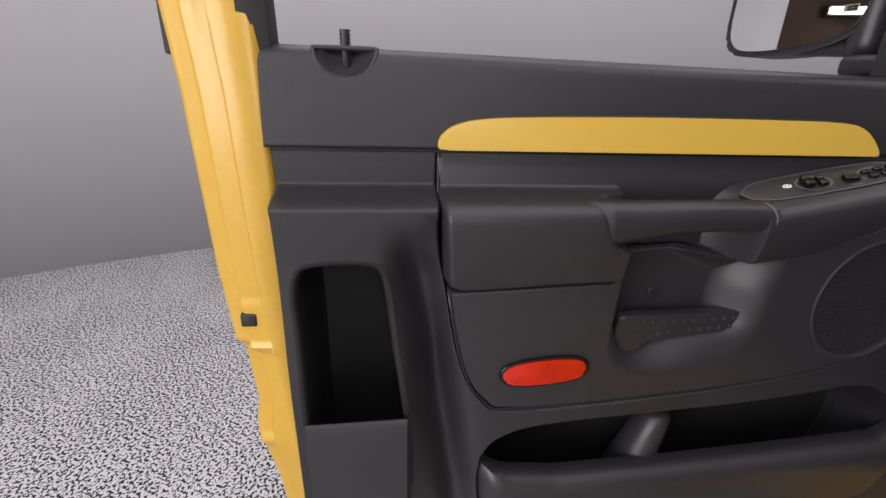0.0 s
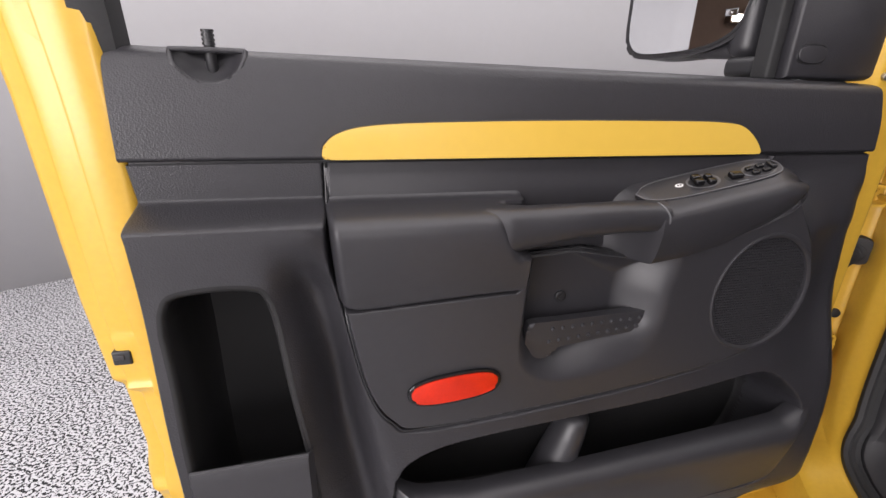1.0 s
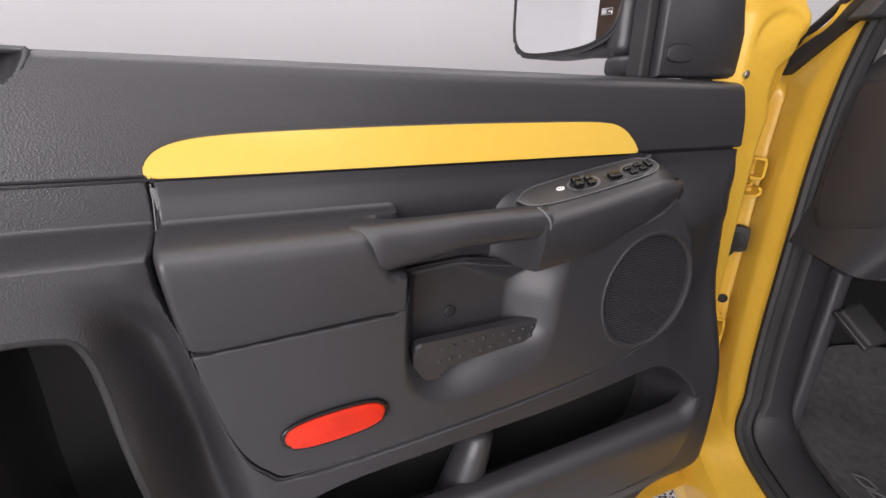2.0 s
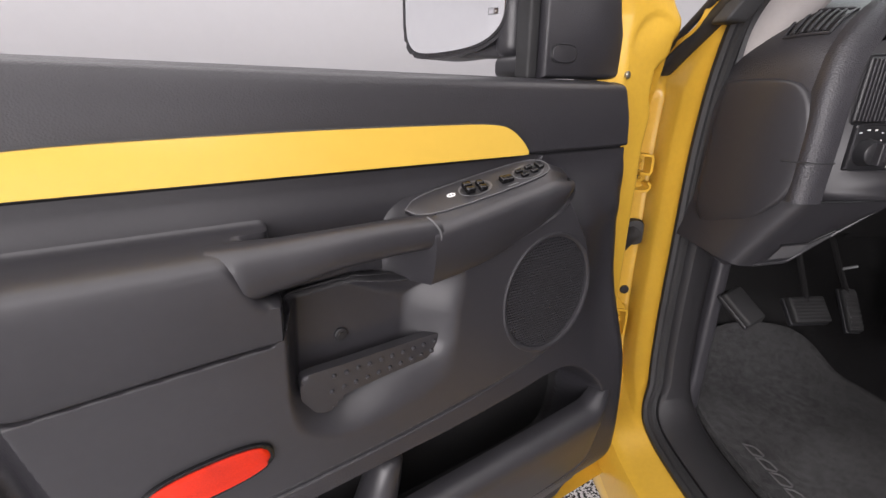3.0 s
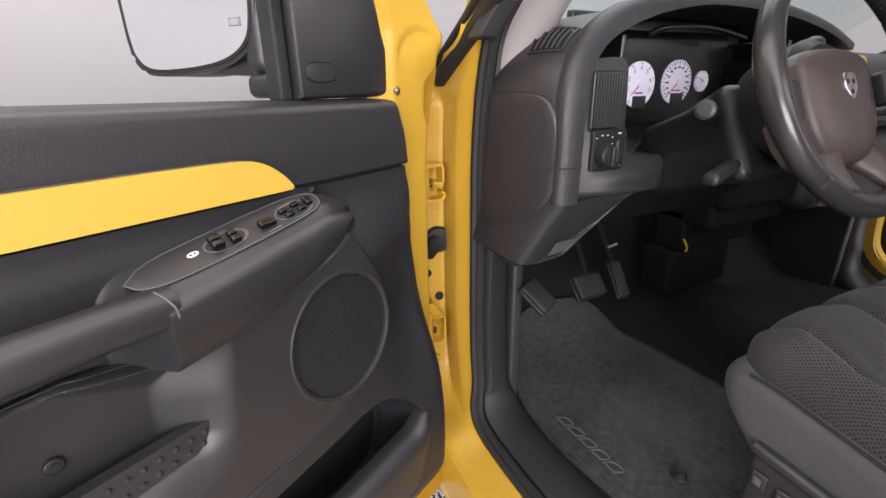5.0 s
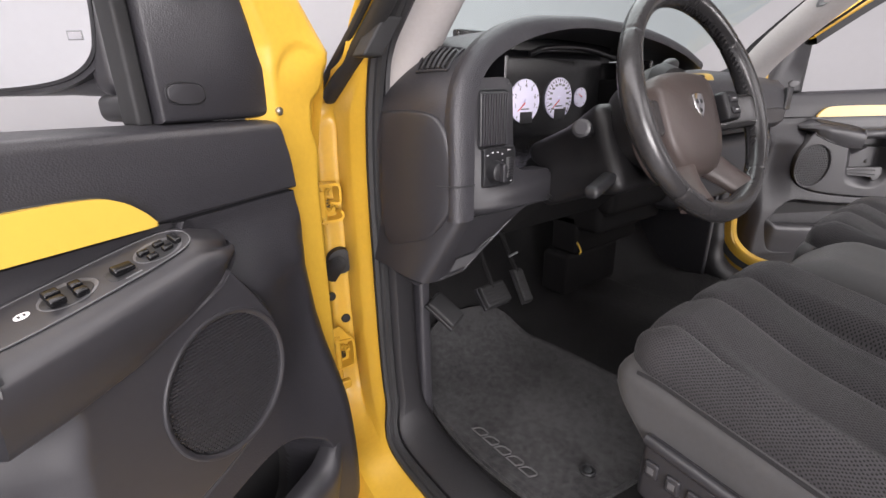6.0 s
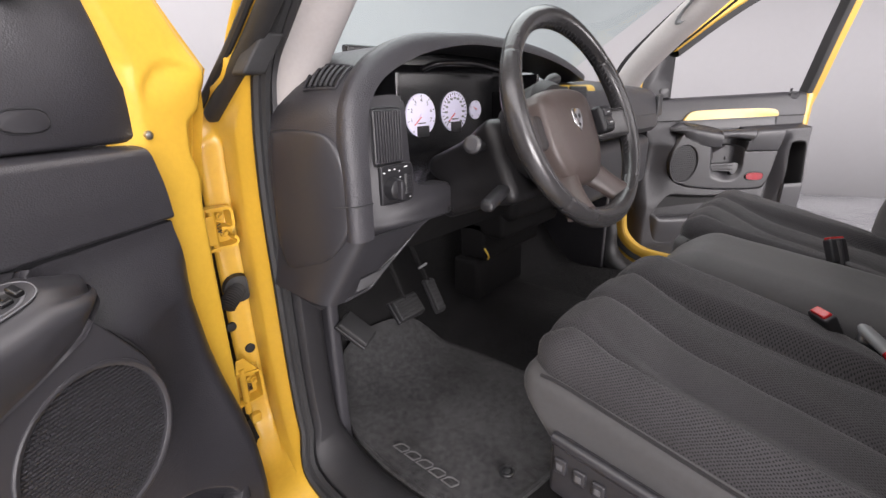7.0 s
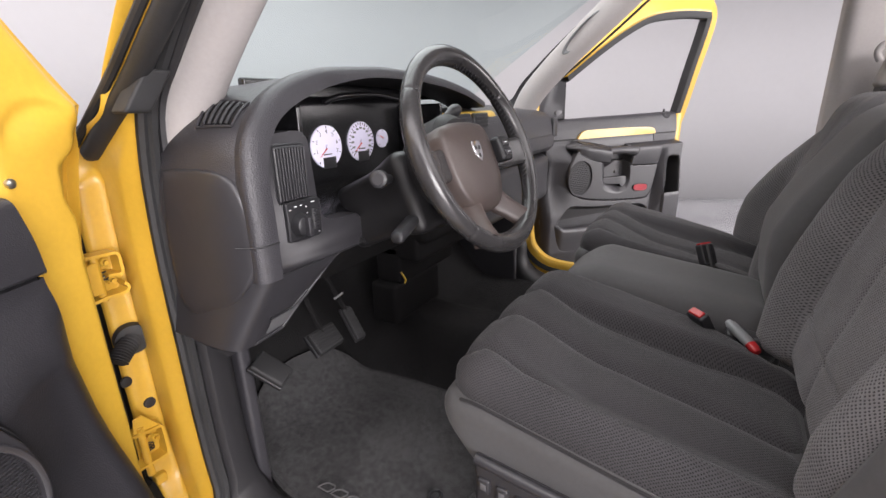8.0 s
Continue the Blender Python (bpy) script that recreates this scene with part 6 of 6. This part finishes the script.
def seam_at(k, f):
    return float(np.interp(f, [0.04, 0.09, 0.15, 0.22, 0.5, 0.7, 0.92], SEAMS[k]))


def seat(name, label, x0, x1, yf, ztop, fine):
    """A bench section: cushion from its front yf backwards, with a reclined back."""
    s = thing(name, label, "seat", ((x0 + x1) / 2, yf - 0.25, 0.60))
    cx, hx = (x0 + x1) / 2, (x1 - x0) / 2
    depth = 0.565

    def cush(x, y, z):
        q = (x - cx) / hx
        f = (yf - y) / depth
        lift = float(ss(ztop - 0.085, ztop - 0.035, z))
        if lift > 0:
            s1, s2, s3 = (seam_at(k, f) for k in range(3))
            sunk = float(ss(s1 - 0.10, s1 + 0.16, q)) * float(ss(s3 + 0.16, s3 - 0.10, q)) * float(ss(0.05, 0.42, f))
            dz = 0.010 - 0.036 * sunk - 0.010 * float(ss(0.75, 1.05, f)) - 0.014 * float(ss(0.7, 1.0, q)) * float(ss(0.3, 0.8, f))
            for c, deep in ((s1, 0.0075), (s2, 0.0055), (s3, 0.0075)):
                d = (q - c) * hx
                dz -= deep * groove(d, 0.0035) + deep * 1.1 * groove(d, 0.017)
            for lo, hi in ((-1.0, s1), (s1, s2), (s2, s3), (s3, 1.0)):
                if lo <= q <= hi:
                    dz += 0.007 * max(0.0, math.sin(math.pi * (q - lo) / (hi - lo))) ** 0.8
            dz -= 0.005 * groove((f - 0.045 - 0.02 * abs(q)) * depth, 0.010) * (1 if s1 < q < s3 else 0.4)
            z += lift * (dz + 0.0018 * noise.noise((x * 14, y * 14, 1.0)))
        taper = float(ss(0.62, 1.0, f)) * float(ss(0.3, 1.0, q)) * 0.10
        return x - taper, y + 0.012 * math.cos(q * 1.5), z - 0.21 * max(0.0, yf - 0.06 - y)
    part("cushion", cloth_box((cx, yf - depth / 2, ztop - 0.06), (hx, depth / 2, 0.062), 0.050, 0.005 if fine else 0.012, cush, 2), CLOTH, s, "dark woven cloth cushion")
    for j in range(3):
        line = []
        for k in range(80):
            f = 0.025 + 0.93 * k / 79
            r = max(0.0, 0.050 - f * depth)
            line.append(cush(cx + seam_at(j, f) * hx, yf - f * depth, ztop + 0.0024 - (0.050 - math.sqrt(0.050 ** 2 - r * r))))
        part("seam", tube(line, 0.0016, 6), BLACK, s)

    def skirt(x, y, z):
        return x, y - 0.085 * ss(0.90, 0.76, z) * ss(yf - 0.40, yf, y) + 0.012 * math.cos((x - cx) / hx * 1.5), z - 0.20 * max(0.0, yf - 0.06 - y)
    part("cushion_side", rbox((cx, yf - depth / 2 + 0.004, ztop - 0.135), (hx + 0.013, depth / 2 + 0.008, 0.092), 0.036, 0.015, skirt), VINYL, s, "grey cloth cushion border")
    part("border_piping", tube([(x0 - 0.006, yf - 0.03 - 0.44 * k / 20, ztop - 0.052 - 0.21 * max(0.0, 0.44 * k / 20 - 0.03)) for k in range(21)], 0.0032, 8), CLOTH, s)
    part("base", rbox((cx, yf - depth / 2 - 0.07, 0.68), (hx - 0.035, depth / 2 - 0.05, 0.115), 0.03, 0.05), BLACK, s, "black seat base")

    def back(x, y, z):
        q = (x - cx) / hx
        up = 0.90 + z
        left, mid, right = (float(np.interp(up, BACK_Z, v)) for v in ((BACK_LEFT, BACK_MID, BACK_RIGHT) if fine else (BACK_RIGHT, BACK_MID, BACK_FAR)))
        side = left if q < 0 else right
        front = mid + (side - mid) * float(ss(0.50, 0.84, abs(q)))
        if y > 0.0:
            for sx, deep in ((-0.62, 0.009), (0.0, 0.003), (0.60, 0.009)):
                d = (q - sx + 0.06 * sx * (up - 1.1)) * hx
                front -= deep * (groove(d, 0.0035) + groove(d, 0.016))
            front -= 0.006 * groove(up - 1.00 - 0.05 * q * q, 0.006) * (abs(q) < 0.62)
            front += 0.002 * noise.noise((x * 12, z * 12, 4.0))
        x = cx + (x - cx) * (1 - 0.16 * float(ss(0.34, 0.52, z)))
        return x, front - 0.075 + y, up
    part("backrest", cloth_box((cx, 0, 0.25), (hx, 0.075, 0.26), 0.045, 0.006 if fine else 0.014, back, 1), LIT_CLOTH, s, "dark woven cloth backrest")
    for sx in (-0.62, 0.60):
        part("back_seam", tube([tuple(Vector(back(cx + (sx - 0.06 * sx * (u - 1.1)) * hx, 0.075, u - 0.90)) + Vector((0, 0.0016, 0))) for u in np.linspace(0.96, 1.36, 50)], 0.0011, 6), BLACK, s)
    return s


def buckle(name, label, base, tip, mat=BLACK, grow=1.0):
    b = thing(name, label, "seat belt buckle", base, "seat belt buckles")
    base, tip = Vector(base), Vector(tip)
    m = (tip - base).to_track_quat("Z", "Y").to_matrix().to_4x4()
    m.translation = tip
    part("stem", tube([base, base.lerp(tip, 0.5), tip], [0.014, 0.016, 0.017], 12, flat=0.6), BLACK, b, "black stem")
    part("housing", rbox((0, 0, -0.025), (0.023, 0.012, 0.030), 0.005, 0.01), mat, b, "", m)
    part("release", rbox((0, 0.0, 0.005), (0.0200 * grow, 0.0085, 0.0045), 0.003, 0.01), BUTTON, b, "red release button", m)


DSEAT = seat("driver_bench", "dark woven cloth driver's seat with grey borders", 0.203, 0.742, -0.573, 0.985, True)
seat("passenger_bench", "dark woven cloth passenger seat beside the centre section", 1.045, 1.585, -0.573, 0.998, False)


def seat_controls():
    """Power switch panel and recliner cover on the driver's seat."""
    pn = part("switch_panel", rbox((0.192, -0.86, 0.785), (0.012, 0.225, 0.062), 0.011, 0.02, lambda x, y, z: (x, y, z - 0.13 * (-0.64 - y))), SMOOTH, DSEAT, "dark plastic seat switch panel")
    part("panel_ridge", tube([(0.184, -0.640, 0.836), (0.179, -0.68, 0.836), (0.179, -0.85, 0.815), (0.184, -1.05, 0.79)], 0.010, 12), SMOOTH, pn)
    for y, z in ((-0.657, 0.791), (-0.690, 0.787), (-0.722, 0.783)):
        part("seat_switch", rbox((0.179, y, z), (0.005, 0.011, 0.014), 0.004, 0.01), SMOOTH, pn)
        part("switch_icon", rbox((0.1738, y, z), (0.0004, 0.005, 0.006), 0.0002, 0.02), DIM, pn)
    rc = part("recliner_cover", rbox((0.197, -1.170, 0.955), (0.020, 0.085, 0.120), 0.019, 0.012, lambda x, y, z: (x, y - 0.30 * (z - 0.96), z)), VINYL, DSEAT, "grey recliner side cover")
    part("recliner_dish", tube([(0.179, -1.105, 0.915), (0.175, -1.105, 0.915)], [0.040, 0.037], 32), BLACK, rc, "dark round recess")
    part("recliner_lever", rbox((0.168, -1.130, 0.915), (0.009, 0.050, 0.017), 0.008, 0.01, lambda x, y, z: (x - 0.05 * (-1.08 - y), y, z + 0.15 * (y + 1.13))), SMOOTH, rc, "dark plastic recliner lever")


seat_controls()


def centre_seat():
    s = thing("centre_bench", "smooth grey folding centre seat section", "seat", (MID, -0.8, 0.6))
    def soft(x, y, z):
        return x, y, z - 0.035 * ss(-0.70, -0.60, y) * ss(0.90, 1.0, z) - 0.13 * max(0.0, -0.66 - y) + 0.002 * noise.noise((x * 10, y * 10, 0))
    part("cushion", rbox((MID + 0.003, -0.845, 0.925), (0.150, 0.255, 0.078), 0.06, 0.015, soft), VINYL, s, "plain grey cushion")

    def lean(x, y, z):
        return x, y + float(np.interp(z, [0.9, 1.0, 1.08, 1.13, 1.2, 1.25, 1.32, 1.42], [-1.062, -1.050, -1.043, -1.048, -1.078, -1.108, -1.152, -1.215])), z + 0.002 * noise.noise((x * 9, z * 9, 2))
    part("backrest", rbox((MID + 0.003, -0.07, 1.16), (0.150, 0.07, 0.235), 0.055, 0.015, lean), VINYL, s, "plain grey folding backrest")
    part("base", rbox((MID, -0.87, 0.74), (0.13, 0.20, 0.12), 0.03, 0.05), BLACK, s)


centre_seat()
buckle("driver_buckle", "black belt buckle with red button beside the driver's cushion", (0.712, -0.975, 0.865), (0.672, -0.932, 0.958), BLACK, 0.85)
latch = thing("belt_latch", "grey belt latch with red end lying between the seats", "seat belt latch", (0.66, -1.02, 0.92))
part("latch_body", tube([(0.689, -0.991, 0.947), (0.683, -0.996, 0.944), (0.666, -1.012, 0.936), (0.645, -1.032, 0.925)], [0.010, 0.0150, 0.0165, 0.0145], 16, flat=0.7), GREYP, latch, "smooth grey body")
part("latch_end", tube([(0.645, -1.032, 0.925), (0.636, -1.040, 0.920), (0.631, -1.045, 0.917)], [0.0145, 0.0140, 0.010], 16, flat=0.7), BUTTON, latch, "red end")
part("latch_web", rbox((0.70, -1.04, 0.905), (0.02, 0.05, 0.02), 0.008, 0.02), BLACK, latch, "black webbing")
guide = thing("belt_guide", "beige shoulder belt guide behind the passenger backrest", "belt guide", (1.52, -1.36, 1.42))
part("guide_cover", rbox((1.52, -1.35, 1.475), (0.040, 0.045, 0.055), 0.022, 0.015, lambda x, y, z: (x, y - 0.25 * (z - 1.47), z)), HEADLINER, guide)
part("guide_hook", tube(smooth_line([(1.50, -1.315, 1.535), (1.50, -1.295, 1.540), (1.50, -1.285, 1.520), (1.50, -1.295, 1.495)], 5), 0.009, 10), HEADLINER, guide)
part("belt_web", rbox((1.51, -1.335, 1.405), (0.045, 0.030, 0.018), 0.006, 0.02), BLACK, guide, "dark webbing")
buckle("passenger_buckle", "black belt buckle with red button beside the passenger cushion", (1.05, -0.965, 0.89), (1.085, -0.925, 0.998))
